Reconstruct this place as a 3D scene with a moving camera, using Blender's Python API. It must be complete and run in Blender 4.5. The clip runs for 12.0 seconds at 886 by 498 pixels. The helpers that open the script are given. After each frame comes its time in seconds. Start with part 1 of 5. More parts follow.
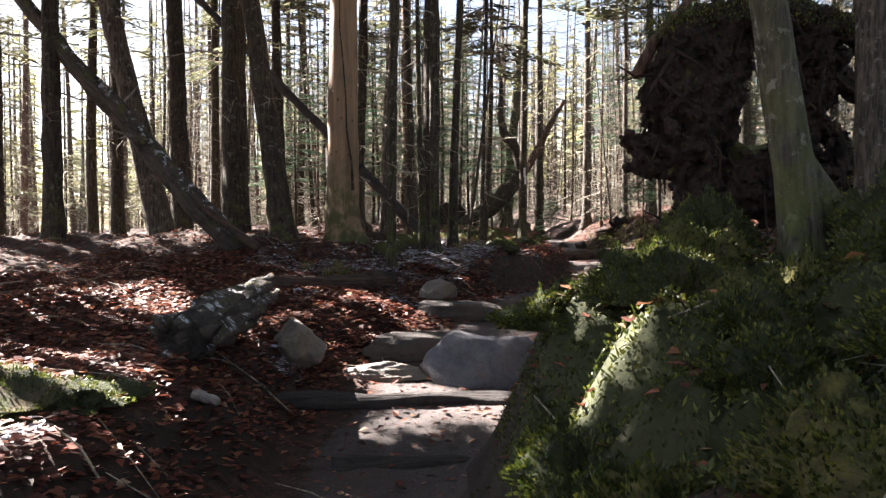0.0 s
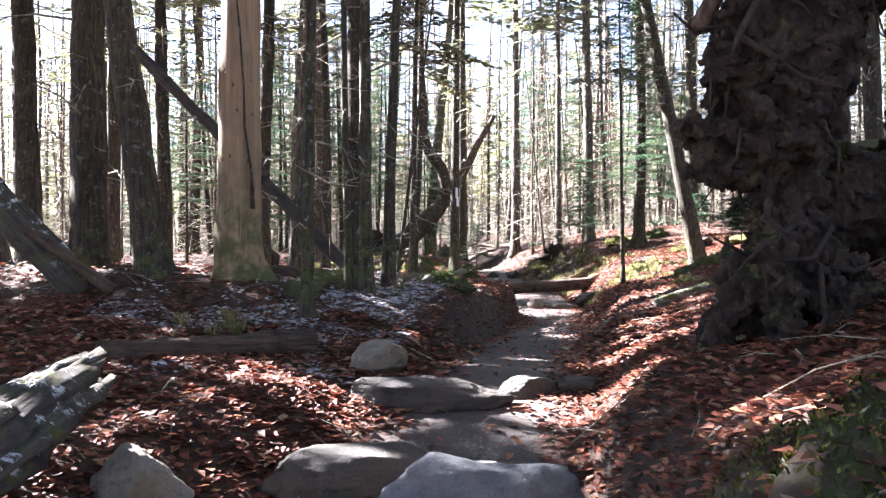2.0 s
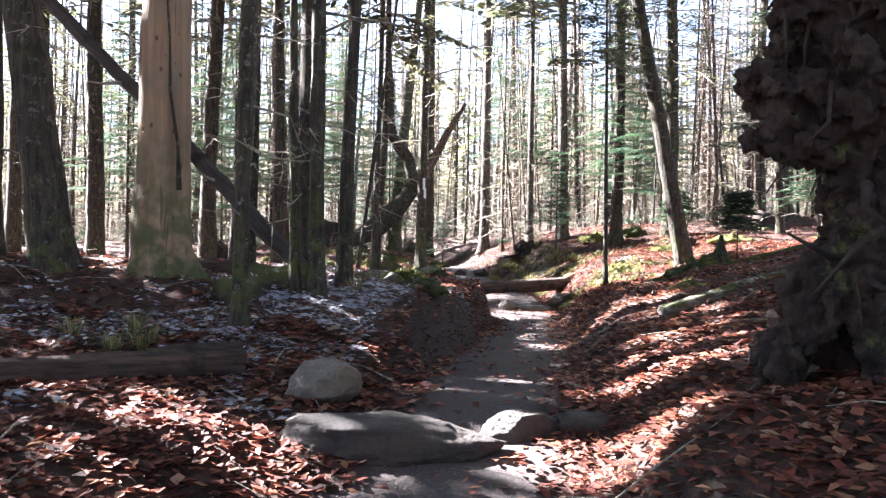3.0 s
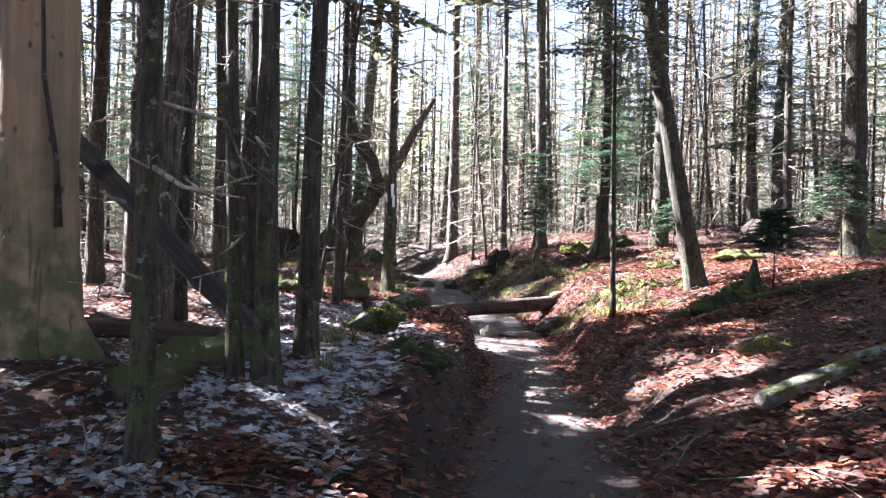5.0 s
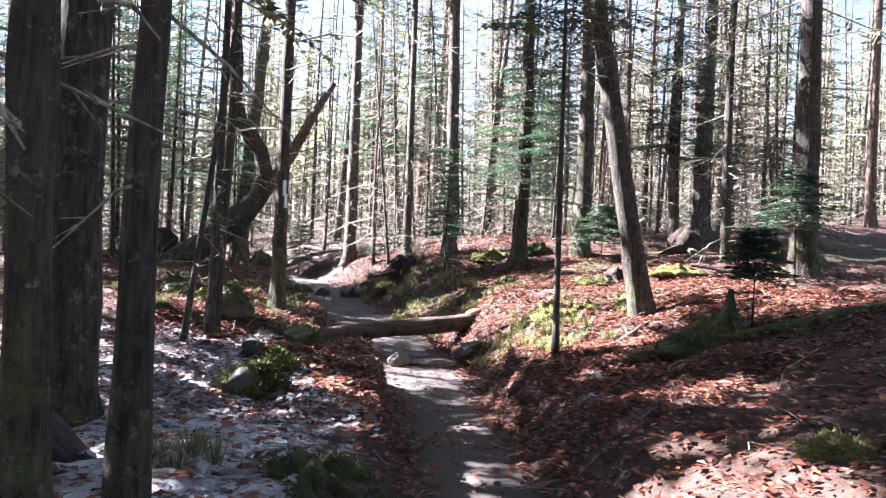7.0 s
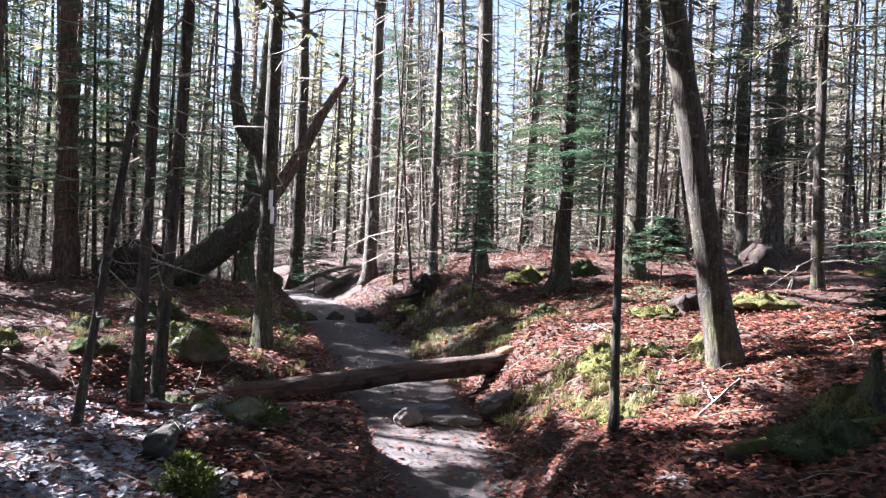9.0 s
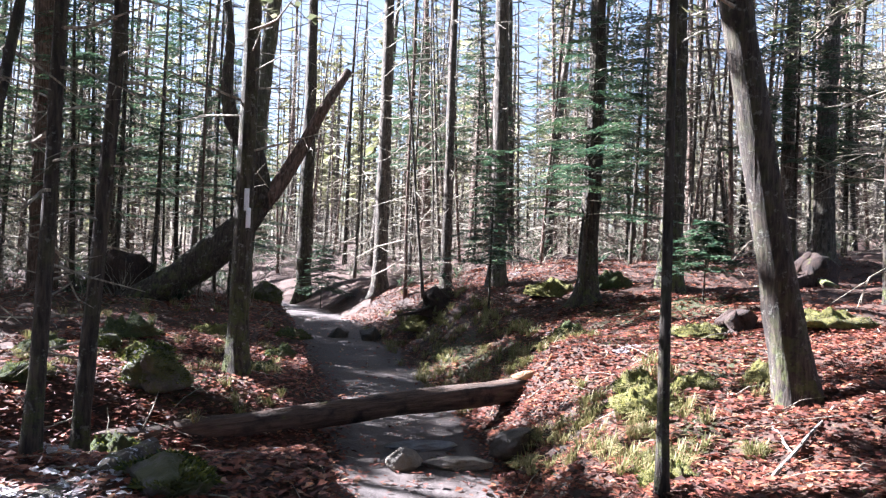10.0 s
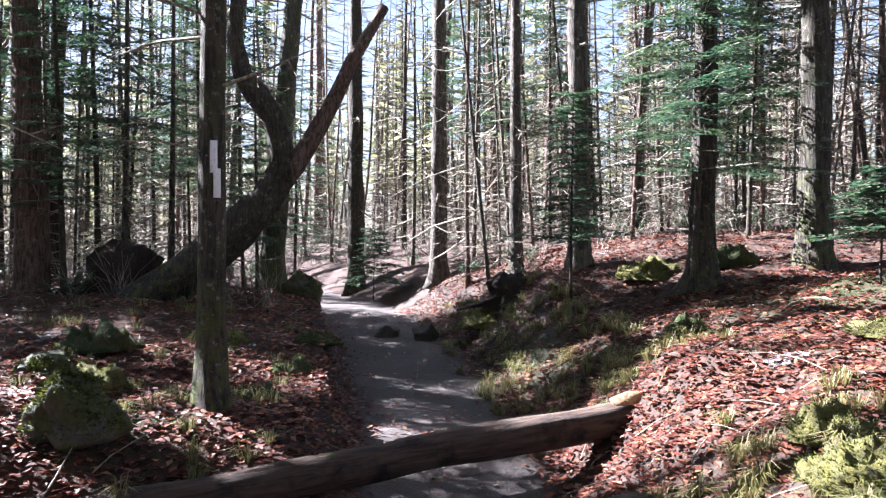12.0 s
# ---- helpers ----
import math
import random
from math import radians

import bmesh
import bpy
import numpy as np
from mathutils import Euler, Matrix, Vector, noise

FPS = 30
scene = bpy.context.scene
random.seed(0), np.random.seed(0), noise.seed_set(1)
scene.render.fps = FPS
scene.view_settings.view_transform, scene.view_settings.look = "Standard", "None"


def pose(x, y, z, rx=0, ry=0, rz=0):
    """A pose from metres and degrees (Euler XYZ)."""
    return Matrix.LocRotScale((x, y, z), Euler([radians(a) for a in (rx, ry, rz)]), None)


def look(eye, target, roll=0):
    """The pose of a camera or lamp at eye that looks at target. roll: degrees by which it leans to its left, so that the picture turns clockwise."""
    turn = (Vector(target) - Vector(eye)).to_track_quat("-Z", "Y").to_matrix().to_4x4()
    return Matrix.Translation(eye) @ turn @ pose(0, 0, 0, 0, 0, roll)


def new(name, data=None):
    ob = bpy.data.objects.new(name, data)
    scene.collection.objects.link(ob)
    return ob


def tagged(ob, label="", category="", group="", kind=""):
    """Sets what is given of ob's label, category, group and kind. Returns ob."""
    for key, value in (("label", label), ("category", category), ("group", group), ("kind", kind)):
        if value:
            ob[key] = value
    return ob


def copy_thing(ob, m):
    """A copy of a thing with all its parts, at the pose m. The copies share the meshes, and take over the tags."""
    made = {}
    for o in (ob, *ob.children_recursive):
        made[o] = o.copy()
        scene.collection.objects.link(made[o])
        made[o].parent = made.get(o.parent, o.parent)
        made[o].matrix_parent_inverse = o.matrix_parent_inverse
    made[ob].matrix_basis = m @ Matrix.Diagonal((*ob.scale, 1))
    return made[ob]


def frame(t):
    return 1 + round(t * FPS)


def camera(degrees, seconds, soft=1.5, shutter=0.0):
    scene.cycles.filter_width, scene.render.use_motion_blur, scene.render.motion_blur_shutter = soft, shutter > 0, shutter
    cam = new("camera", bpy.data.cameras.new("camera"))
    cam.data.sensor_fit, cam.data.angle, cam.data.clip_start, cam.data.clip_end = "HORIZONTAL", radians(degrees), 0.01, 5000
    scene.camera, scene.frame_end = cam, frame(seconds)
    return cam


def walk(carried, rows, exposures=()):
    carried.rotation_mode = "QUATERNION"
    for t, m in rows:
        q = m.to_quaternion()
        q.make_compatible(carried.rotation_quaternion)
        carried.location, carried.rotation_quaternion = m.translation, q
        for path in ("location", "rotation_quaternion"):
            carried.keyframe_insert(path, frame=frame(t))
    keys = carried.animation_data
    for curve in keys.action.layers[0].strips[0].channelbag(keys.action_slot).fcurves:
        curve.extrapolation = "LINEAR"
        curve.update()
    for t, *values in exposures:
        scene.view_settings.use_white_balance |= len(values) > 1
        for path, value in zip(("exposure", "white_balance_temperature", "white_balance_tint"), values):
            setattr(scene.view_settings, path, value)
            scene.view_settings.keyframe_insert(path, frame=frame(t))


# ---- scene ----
cam = camera(56.9, 12.0, soft=1.3)
METRES, EYE, TILT, LEAN, TURN = 14.5, 1.45, -1.5, 0.0, 0.0
ROWS = [
    (0.0, 0.0, 0.0, 0.0, 0.0, 0.0, -0.0),
    (0.5, -0.0073, 0.0425, 0.0029, -3.26, 0.75, -0.19),
    (1.0, -0.0117, 0.0908, 0.0069, -3.87, 1.9, 0.04),
    (1.5, -0.0197, 0.1343, 0.0092, -4.9, 1.71, 0.47),
    (2.0, -0.0166, 0.1838, 0.0092, -6.41, 1.79, 0.19),
    (2.5, -0.0141, 0.2254, 0.0099, -7.81, 1.63, -0.85),
    (3.0, -0.0081, 0.27, 0.0111, -8.94, 1.52, -0.77),
    (5.0, -0.0074, 0.4051, 0.0394, -12.15, 1.18, -0.74),
    (5.5, -0.0077, 0.4381, 0.0462, -17.26, -1.35, 0.4),
    (6.0, 0.0011, 0.4726, 0.0518, -18.39, -1.14, 0.02),
    (6.5, 0.0063, 0.5085, 0.0545, -19.84, 0.49, -1.68),
    (8.5, 0.0545, 0.6493, 0.0776, -19.45, 1.14, -1.55),
    (9.0, 0.0775, 0.6883, 0.0777, -16.97, 1.2, -1.65),
    (9.5, 0.0975, 0.7318, 0.0766, -16.51, 1.47, -1.58),
    (10.0, 0.1192, 0.7798, 0.0762, -15.24, 2.12, -1.61),
    (10.5, 0.1344, 0.8253, 0.0735, -14.15, 1.58, -0.64),
    (11.0, 0.1501, 0.8627, 0.0729, -13.0, 0.95, 0.39),
    (11.5, 0.165, 0.9092, 0.0743, -10.78, 0.96, 0.52),
    (12.0, 0.1754, 0.9551, 0.0761, -9.82, 0.98, 0.32),
]
EXPOSURES = [(0.0, 3.4, 6700, 19), (0.4, 3.9, 6400, 19), (1.0, 4.4, 6050, 20), (3.0, 4.3, 5950, 20), (5.0, 4.0, 5750, 20), (6.5, 4.0, 5750, 20), (8.5, 3.5, 5700, 20), (12.0, 3.45, 5650, 20)]
walk(cam, [(t, pose(0, 0, EYE, TILT, LEAN, TURN) @ pose(METRES * x, METRES * y, METRES * z, 90 + pitch, roll, yaw)) for t, x, y, z, yaw, pitch, roll in ROWS], EXPOSURES)

# ---- light ----
SUN_TO = Vector((-0.74, 0.56, 0.68)).normalized()  # towards the sun: ahead and to the left of the walk
world = bpy.data.worlds.new("sky")
scene.world = world
world.use_nodes = True
wt = world.node_tree
sky = wt.nodes.new("ShaderNodeTexSky")
sky.sky_type, sky.sun_disc = "NISHITA", False
sky.sun_elevation = math.asin(SUN_TO.z)
sky.sun_rotation = math.atan2(SUN_TO.x, SUN_TO.y)
sky.air_density, sky.dust_density = 1.0, 1.0
pale = wt.nodes.new("ShaderNodeHueSaturation")
pale.inputs["Saturation"].default_value = 0.85
wt.links.new(sky.outputs[0], pale.inputs["Color"])
wt.links.new(pale.outputs[0], wt.nodes["Background"].inputs[0])
wt.nodes["Background"].inputs[1].default_value = 0.026
sun = new("sun", bpy.data.lights.new("sun", "SUN"))
sun.data.energy, sun.data.angle, sun.data.color = 5.0, radians(0.53), (1.0, 0.95, 0.87)
sun.matrix_world = look((0, 0, 30), Vector((0, 0, 30)) - SUN_TO)

# ---- materials ----


class Nodes:
    """Short hand for building one node material."""

    def __init__(self, name):
        self.mat = bpy.data.materials.new(name)
        self.mat.use_nodes = True
        self.tree = self.mat.node_tree
        self.bsdf = self.tree.nodes["Principled BSDF"]

    def add(self, kind, **values):
        node = self.tree.nodes.new("ShaderNode" + kind)
        for key, value in values.items():
            node.inputs[key.replace("_", " ")].default_value = value
        return node

    def link(self, a, b):
        self.tree.links.new(a, b)

    def coords(self, scale=(1, 1, 1), which="Object"):
        c, m = self.add("TexCoord"), self.add("Mapping")
        m.inputs["Scale"].default_value = scale
        self.link(c.outputs[which], m.inputs["Vector"])
        return m.outputs["Vector"]

    def noise(self, vector, scale, detail=5.0, rough=0.6):
        n = self.add("TexNoise", Scale=scale, Detail=detail, Roughness=rough)
        self.link(vector, n.inputs["Vector"])
        return n.outputs["Fac"]

    def ramp(self, fac, stops):
        r = self.add("ValToRGB")
        for i, (at, colour) in enumerate(stops):
            e = r.color_ramp.elements[i] if i < 2 else r.color_ramp.elements.new(at)
            e.position, e.color = at, (*colour, 1)
        self.link(fac, r.inputs["Fac"])
        return r.outputs["Color"]

    def fade(self, fac, lo, hi):
        m = self.add("MapRange")
        m.interpolation_type = "SMOOTHSTEP"
        m.inputs["From Min"].default_value, m.inputs["From Max"].default_value = lo, hi
        self.link(fac, m.inputs["Value"])
        return m.outputs["Result"]

    def mix(self, fac, a, b):
        m = self.add("Mix")
        m.data_type = "RGBA"
        for value, socket in ((fac, m.inputs[0]), (a, m.inputs[6]), (b, m.inputs[7])):
            if isinstance(value, (int, float)):
                socket.default_value = value
            elif isinstance(value, tuple):
                socket.default_value = (*value, 1)
            else:
                self.link(value, socket)
        return m.outputs[2]

    def math(self, op, a, b):
        m = self.add("Math")
        m.operation = op
        for value, socket in ((a, m.inputs[0]), (b, m.inputs[1])):
            if isinstance(value, (int, float)):
                socket.default_value = value
            else:
                self.link(value, socket)
        return m.outputs[0]

    def bump(self, height, strength, distance):
        b = self.add("Bump", Strength=strength, Distance=distance)
        self.link(height, b.inputs["Height"])
        self.link(b.outputs["Normal"], self.bsdf.inputs["Normal"])

    def done(self, colour, roughness=0.8):
        if isinstance(colour, tuple):
            self.bsdf.inputs["Base Color"].default_value = (*colour, 1)
        else:
            self.link(colour, self.bsdf.inputs["Base Color"])
        if isinstance(roughness, (int, float)):
            self.bsdf.inputs["Roughness"].default_value = roughness
        else:
            self.link(roughness, self.bsdf.inputs["Roughness"])
        return self.mat


def bark(name, dark, light, moss=0.3, moss_top=1.2, furrow=1.0, lichen=0.3):
    """Furrowed bark with moss towards the foot and pale lichen spots."""
    n = Nodes(name)
    long_ = n.coords((1, 1, 0.16))
    even = n.coords()
    a = n.noise(long_, 34, 6, 0.65)
    b = n.noise(even, 5, 4)
    c = n.ramp(a, ((0.4, dark), (0.62, light)))
    c = n.mix(n.math("MULTIPLY", n.fade(b, 0.45, 0.75), 0.5), c, tuple(0.55 * v for v in dark))
    spots = n.fade(n.noise(even, 13, 7, 0.75), 0.56, 0.62)
    c = n.mix(n.math("MULTIPLY", spots, lichen), c, (0.34, 0.35, 0.3))
    sep = n.add("SeparateXYZ")
    n.link(even, sep.inputs[0])
    low = n.fade(sep.outputs["Z"], moss_top, 0.0)
    patch = n.fade(n.noise(even, 7, 6, 0.7), 0.62 - 0.3 * moss, 0.72 - 0.2 * moss)
    green = n.mix(n.noise(even, 40, 3), (0.045, 0.065, 0.012), (0.13, 0.15, 0.035))
    m = n.math("MULTIPLY", patch, n.math("ADD", n.math("MULTIPLY", low, moss), 0.35 * moss))
    c = n.mix(m, c, green)
    n.bump(n.math("ADD", a, n.math("MULTIPLY", spots, 0.2)), 0.9 * furrow, 0.03)
    return n.done(c, 0.9)


def litter_ground(name):
    """Forest floor: packed trail, leaf mould, moss and old snow, laid out by the point attributes trail, moss and snow."""
    n = Nodes(name)
    p = n.coords()

    def attribute(key):
        a = n.add("Attribute")
        a.attribute_name = key
        return a.outputs["Fac"]

    fine, mid, broad = n.noise(p, 60, 6, 0.7), n.noise(p, 14, 5), n.noise(p, 1.6, 4)
    duff = n.ramp(mid, ((0.3, (0.015, 0.009, 0.006)), (0.5, (0.045, 0.022, 0.014)), (0.72, (0.09, 0.042, 0.027))))
    duff = n.mix(n.fade(fine, 0.5, 0.7), duff, (0.12, 0.06, 0.04))
    dirt = n.ramp(fine, ((0.3, (0.042, 0.034, 0.031)), (0.7, (0.125, 0.108, 0.105))))
    dirt = n.mix(n.math("MULTIPLY", n.fade(broad, 0.4, 0.7), 0.6), dirt, (0.075, 0.054, 0.046))
    pebble = n.add("TexVoronoi", Scale=38.0)
    n.link(p, pebble.inputs["Vector"])
    dirt = n.mix(n.math("MULTIPLY", n.fade(pebble.outputs["Distance"], 0.35, 0.15), 0.3), dirt, (0.22, 0.2, 0.19))
    t = n.fade(n.math("ADD", attribute("trail"), n.math("MULTIPLY", n.math("SUBTRACT", mid, 0.5), 0.9)), 0.35, 0.65)
    c = n.mix(t, duff, dirt)
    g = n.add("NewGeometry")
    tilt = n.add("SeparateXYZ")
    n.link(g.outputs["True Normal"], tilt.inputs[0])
    # Steep faces go to dark peat, which also paints in the banks' shade.
    peat_shade = n.ramp(fine, ((0.35, (0.012, 0.008, 0.006)), (0.7, (0.05, 0.032, 0.022))))
    c = n.mix(n.fade(n.math("ADD", tilt.outputs["Z"], n.math("MULTIPLY", n.math("SUBTRACT", mid, 0.5), 0.25)), 0.84, 0.68), c, peat_shade)
    green = n.mix(n.noise(p, 30, 5, 0.7), (0.009, 0.015, 0.004), (0.045, 0.056, 0.012))
    m = n.fade(n.math("ADD", attribute("moss"), n.math("MULTIPLY", n.math("SUBTRACT", mid, 0.5), 1.2)), 0.45, 0.7)
    c = n.mix(m, c, green)
    s = n.fade(n.math("ADD", attribute("snow"), n.math("MULTIPLY", n.math("SUBTRACT", n.noise(p, 9, 6, 0.75), 0.5), 1.8)), 0.55, 0.72)
    c = n.mix(s, c, (0.5, 0.53, 0.6))
    n.bump(n.math("ADD", mid, n.math("MULTIPLY", fine, 0.5)), 0.7, 0.025)
    return n.done(c, 0.88)


def leaf_litter(name, stops, roughness=0.6, glow=0.25):
    """Dry leaves, each its own shade, letting a little light through."""
    n = Nodes(name)
    g = n.add("NewGeometry")
    c = n.ramp(g.outputs["Random Per Island"], stops)
    c = n.mix(n.math("MULTIPLY", n.fade(n.noise(n.coords(), 90, 3), 0.4, 0.7), 0.4), c, (0.05, 0.02, 0.012))
    n.done(c, roughness)
    see = n.add("BsdfTranslucent")
    n.link(c, see.inputs["Color"])
    mixer = n.add("MixShader", Fac=glow)
    n.link(n.bsdf.outputs[0], mixer.inputs[1])
    n.link(see.outputs[0], mixer.inputs[2])
    n.link(mixer.outputs[0], n.tree.nodes["Material Output"].inputs["Surface"])
    return n.mat


def stone(name, dark, light, stain, scale=1.0, moss=0.0):
    n = Nodes(name)
    p = n.coords()
    a, b = n.noise(p, 5 * scale, 8, 0.65), n.noise(p, 60 * scale, 6, 0.75)
    c = n.ramp(a, ((0.33, dark), (0.66, light)))
    c = n.mix(n.fade(n.noise(p, 2.3 * scale, 5), 0.52, 0.66), c, stain)
    c = n.mix(n.math("MULTIPLY", n.fade(b, 0.5, 0.66), 0.45), c, tuple(0.35 * v for v in dark))
    if moss:
        m = n.fade(n.noise(p, 4, 7, 0.7), 0.68 - 0.3 * moss, 0.78 - 0.3 * moss)
        c = n.mix(m, c, n.mix(n.noise(p, 45, 4), (0.02, 0.028, 0.007), (0.085, 0.09, 0.02)))
    n.bump(n.math("ADD", a, n.math("MULTIPLY", b, 0.4)), 0.8, 0.035)
    return n.done(c, n.math("ADD", 0.45, n.math("MULTIPLY", b, 0.4)))


def moss_mat(name, dark, light):
    n = Nodes(name)
    p = n.coords()
    c = n.ramp(n.noise(p, 26, 6, 0.75), ((0.32, dark), (0.7, light)))
    c = n.mix(n.fade(n.noise(p, 4, 5), 0.5, 0.72), c, (0.10, 0.07, 0.03))
    n.bump(n.noise(p, 70, 5, 0.8), 1.0, 0.03)
    n.bsdf.inputs["Sheen Weight"].default_value = 0.04
    return n.done(c, 0.95)


def dead_wood(name, dark, light, frost=0.0, along=(1, 1, 0.1), moss=0.0):
    n = Nodes(name)
    a = n.noise(n.coords(along), 30, 6, 0.7)
    p = n.coords()
    c = n.ramp(a, ((0.32, dark), (0.7, light)))
    c = n.mix(n.fade(n.noise(p, 5, 5), 0.5, 0.7), c, tuple(0.4 * v for v in dark))
    g = n.add("NewGeometry")
    sep = n.add("SeparateXYZ")
    n.link(g.outputs["Normal"], sep.inputs[0])
    up = n.fade(sep.outputs["Z"], 0.2, 0.75)
    if moss:
        m = n.math("MULTIPLY", n.fade(n.noise(p, 6, 6, 0.7), 0.64 - 0.35 * moss, 0.74 - 0.3 * moss), n.fade(sep.outputs["Z"], -0.4, 0.4))
        c = n.mix(m, c, n.mix(n.noise(p, 45, 4), (0.03, 0.04, 0.008), (0.12, 0.125, 0.028)))
    if frost:
        s = n.math("MULTIPLY", up, n.fade(n.noise(p, 8, 6, 0.75), 0.66 - 0.3 * frost, 0.72 - 0.25 * frost))
        c = n.mix(s, c, (0.7, 0.74, 0.8))
    n.bump(a, 1.0, 0.03)
    return n.done(c, 0.85)


def foliage(name, stops, glow=0.55):
    n = Nodes(name)
    g = n.add("NewGeometry")
    c = n.ramp(g.outputs["Random Per Island"], stops)
    c = n.mix(n.math("MULTIPLY", n.fade(n.noise(n.coords(), 1.3, 3), 0.45, 0.7), 0.5), c, (0.07, 0.075, 0.02))
    n.done(c, 0.5)
    see = n.add("BsdfTranslucent")
    n.link(c, see.inputs["Color"])
    mixer = n.add("MixShader", Fac=glow)
    n.link(n.bsdf.outputs[0], mixer.inputs[1])
    n.link(see.outputs[0], mixer.inputs[2])
    n.link(mixer.outputs[0], n.tree.nodes["Material Output"].inputs["Surface"])
    return n.mat


def bare_trunk(name):
    """Barkless weathered wood: soft long streaks, drying cracks, beetle holes and a green foot."""
    n = Nodes(name)
    p, long_ = n.coords(), n.coords((1, 1, 0.07))
    streak = n.noise(long_, 16, 5, 0.55)
    c = n.ramp(streak, ((0.3, (0.17, 0.11, 0.07)), (0.55, (0.3, 0.2, 0.12)), (0.75, (0.4, 0.28, 0.175))))
    c = n.mix(n.math("MULTIPLY", n.fade(n.noise(p, 2.2, 5, 0.6), 0.45, 0.7), 0.55), c, (0.13, 0.115, 0.09))
    hole = n.add("TexVoronoi", Scale=13.0)
    n.link(n.coords((1, 1, 0.6)), hole.inputs["Vector"])
    spot = n.math("MULTIPLY", n.fade(hole.outputs["Distance"], 0.2, 0.1), n.fade(n.noise(p, 3, 2), 0.42, 0.55))
    c = n.mix(n.math("MULTIPLY", spot, 0.75), c, (0.035, 0.02, 0.013))
    crack = n.fade(n.noise(n.coords((1, 1, 0.05)), 26, 3, 0.5), 0.64, 0.69)
    c = n.mix(n.math("MULTIPLY", crack, 0.6), c, (0.05, 0.033, 0.022))
    sep = n.add("SeparateXYZ")
    n.link(p, sep.inputs[0])
    foot = n.math("MULTIPLY", n.fade(sep.outputs["Z"], 1.7, 0.1), n.fade(n.noise(p, 5, 6, 0.7), 0.36, 0.6))
    c = n.mix(foot, c, n.mix(n.noise(p, 40, 3), (0.03, 0.04, 0.01), (0.1, 0.11, 0.035)))
    n.bump(n.math("SUBTRACT", n.math("MULTIPLY", streak, 0.5), n.math("ADD", spot, crack)), 0.6, 0.015)
    return n.done(c, 0.75)


BARK_DARK = bark("dark spruce bark", (0.014, 0.011, 0.009), (0.072, 0.055, 0.042), 0.5, 1.0)
BARK_GREY = bark("grey spruce bark", (0.03, 0.025, 0.021), (0.15, 0.125, 0.1), 0.35, 0.9, 1.0, 0.5)
BARK_TAN = bare_trunk("bare weathered tan trunk")
BARK_MOSSY = bark("mossy lichened bark", (0.015, 0.012, 0.009), (0.08, 0.066, 0.05), 0.6, 1.6, 1.3, 0.5)
BARK_LICHEN = bark("pale lichened bark", (0.035, 0.032, 0.026), (0.13, 0.118, 0.09), 0.7, 1.2, 0.8, 0.6)
BARK_RED = bark("reddish bark", (0.045, 0.028, 0.021), (0.19, 0.125, 0.095), 0.2, 0.7)
TWIG = bark("dry twig bark", (0.11, 0.096, 0.073), (0.41, 0.375, 0.295), 0.3, 0.5, 0.3, 0.5)
NEEDLES = foliage("fir needles", ((0.0, (0.05, 0.06, 0.033)), (0.5, (0.10, 0.112, 0.06)), (1.0, (0.25, 0.24, 0.155))))
# Paler than NEEDLES: sunlight on the far wood put into the colour.
FAR_NEEDLES = foliage("far needles, sunlight painted in", ((0.0, (0.09, 0.10, 0.045)), (0.5, (0.17, 0.175, 0.085)), (1.0, (0.32, 0.31, 0.19))), 0.6)
FIR_GREEN = foliage("fresh fir needles", ((0.0, (0.02, 0.05, 0.03)), (0.6, (0.045, 0.098, 0.055)), (1.0, (0.1, 0.17, 0.08))), 0.4)
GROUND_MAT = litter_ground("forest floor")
LEAVES = leaf_litter("fallen leaves", ((0.0, (0.035, 0.014, 0.011)), (0.35, (0.12, 0.035, 0.024)), (0.62, (0.22, 0.062, 0.038)), (0.84, (0.33, 0.12, 0.07)), (0.95, (0.4, 0.2, 0.1)), (1.0, (0.42, 0.3, 0.22))))
FROSTED = leaf_litter("frosted leaves", ((0.0, (0.13, 0.08, 0.07)), (0.4, (0.3, 0.28, 0.3)), (0.75, (0.42, 0.44, 0.5)), (1.0, (0.6, 0.63, 0.7))), 0.7, 0.1)
ROCK_BLUE = stone("smooth blue grey rock", (0.085, 0.09, 0.105), (0.2, 0.205, 0.225), (0.13, 0.115, 0.11))
ROCK_BROWN = stone("brown trail rock", (0.022, 0.018, 0.016), (0.085, 0.073, 0.062), (0.07, 0.05, 0.035))
ROCK_PALE = stone("pale rough rock", (0.11, 0.095, 0.08), (0.28, 0.25, 0.21), (0.16, 0.12, 0.075))
ROCK_MOSS = stone("mossy rock", (0.05, 0.045, 0.038), (0.17, 0.15, 0.125), (0.08, 0.065, 0.05), 1.0, 0.9)
MOSS = moss_mat("green moss", (0.012, 0.02, 0.004), (0.06, 0.085, 0.014))
MOSS_GOLD = moss_mat("yellow moss", (0.05, 0.05, 0.01), (0.22, 0.205, 0.04))
MOSS_BLADE = foliage("moss fronds", ((0.0, (0.014, 0.028, 0.006)), (0.6, (0.058, 0.082, 0.013)), (1.0, (0.19, 0.195, 0.032))), 0.35)
GRASS = foliage("dry grass", ((0.0, (0.08, 0.1, 0.025)), (0.5, (0.2, 0.19, 0.07)), (1.0, (0.36, 0.3, 0.16))), 0.35)
ROT = dead_wood("rotten root wood", (0.009, 0.006, 0.005), (0.066, 0.036, 0.026), 0.0, (1, 1, 0.3), 0.22)
LOG_FROST = dead_wood("frosted rotten log", (0.018, 0.015, 0.012), (0.11, 0.095, 0.078), 0.4, (1, 1, 0.12), 0.35)
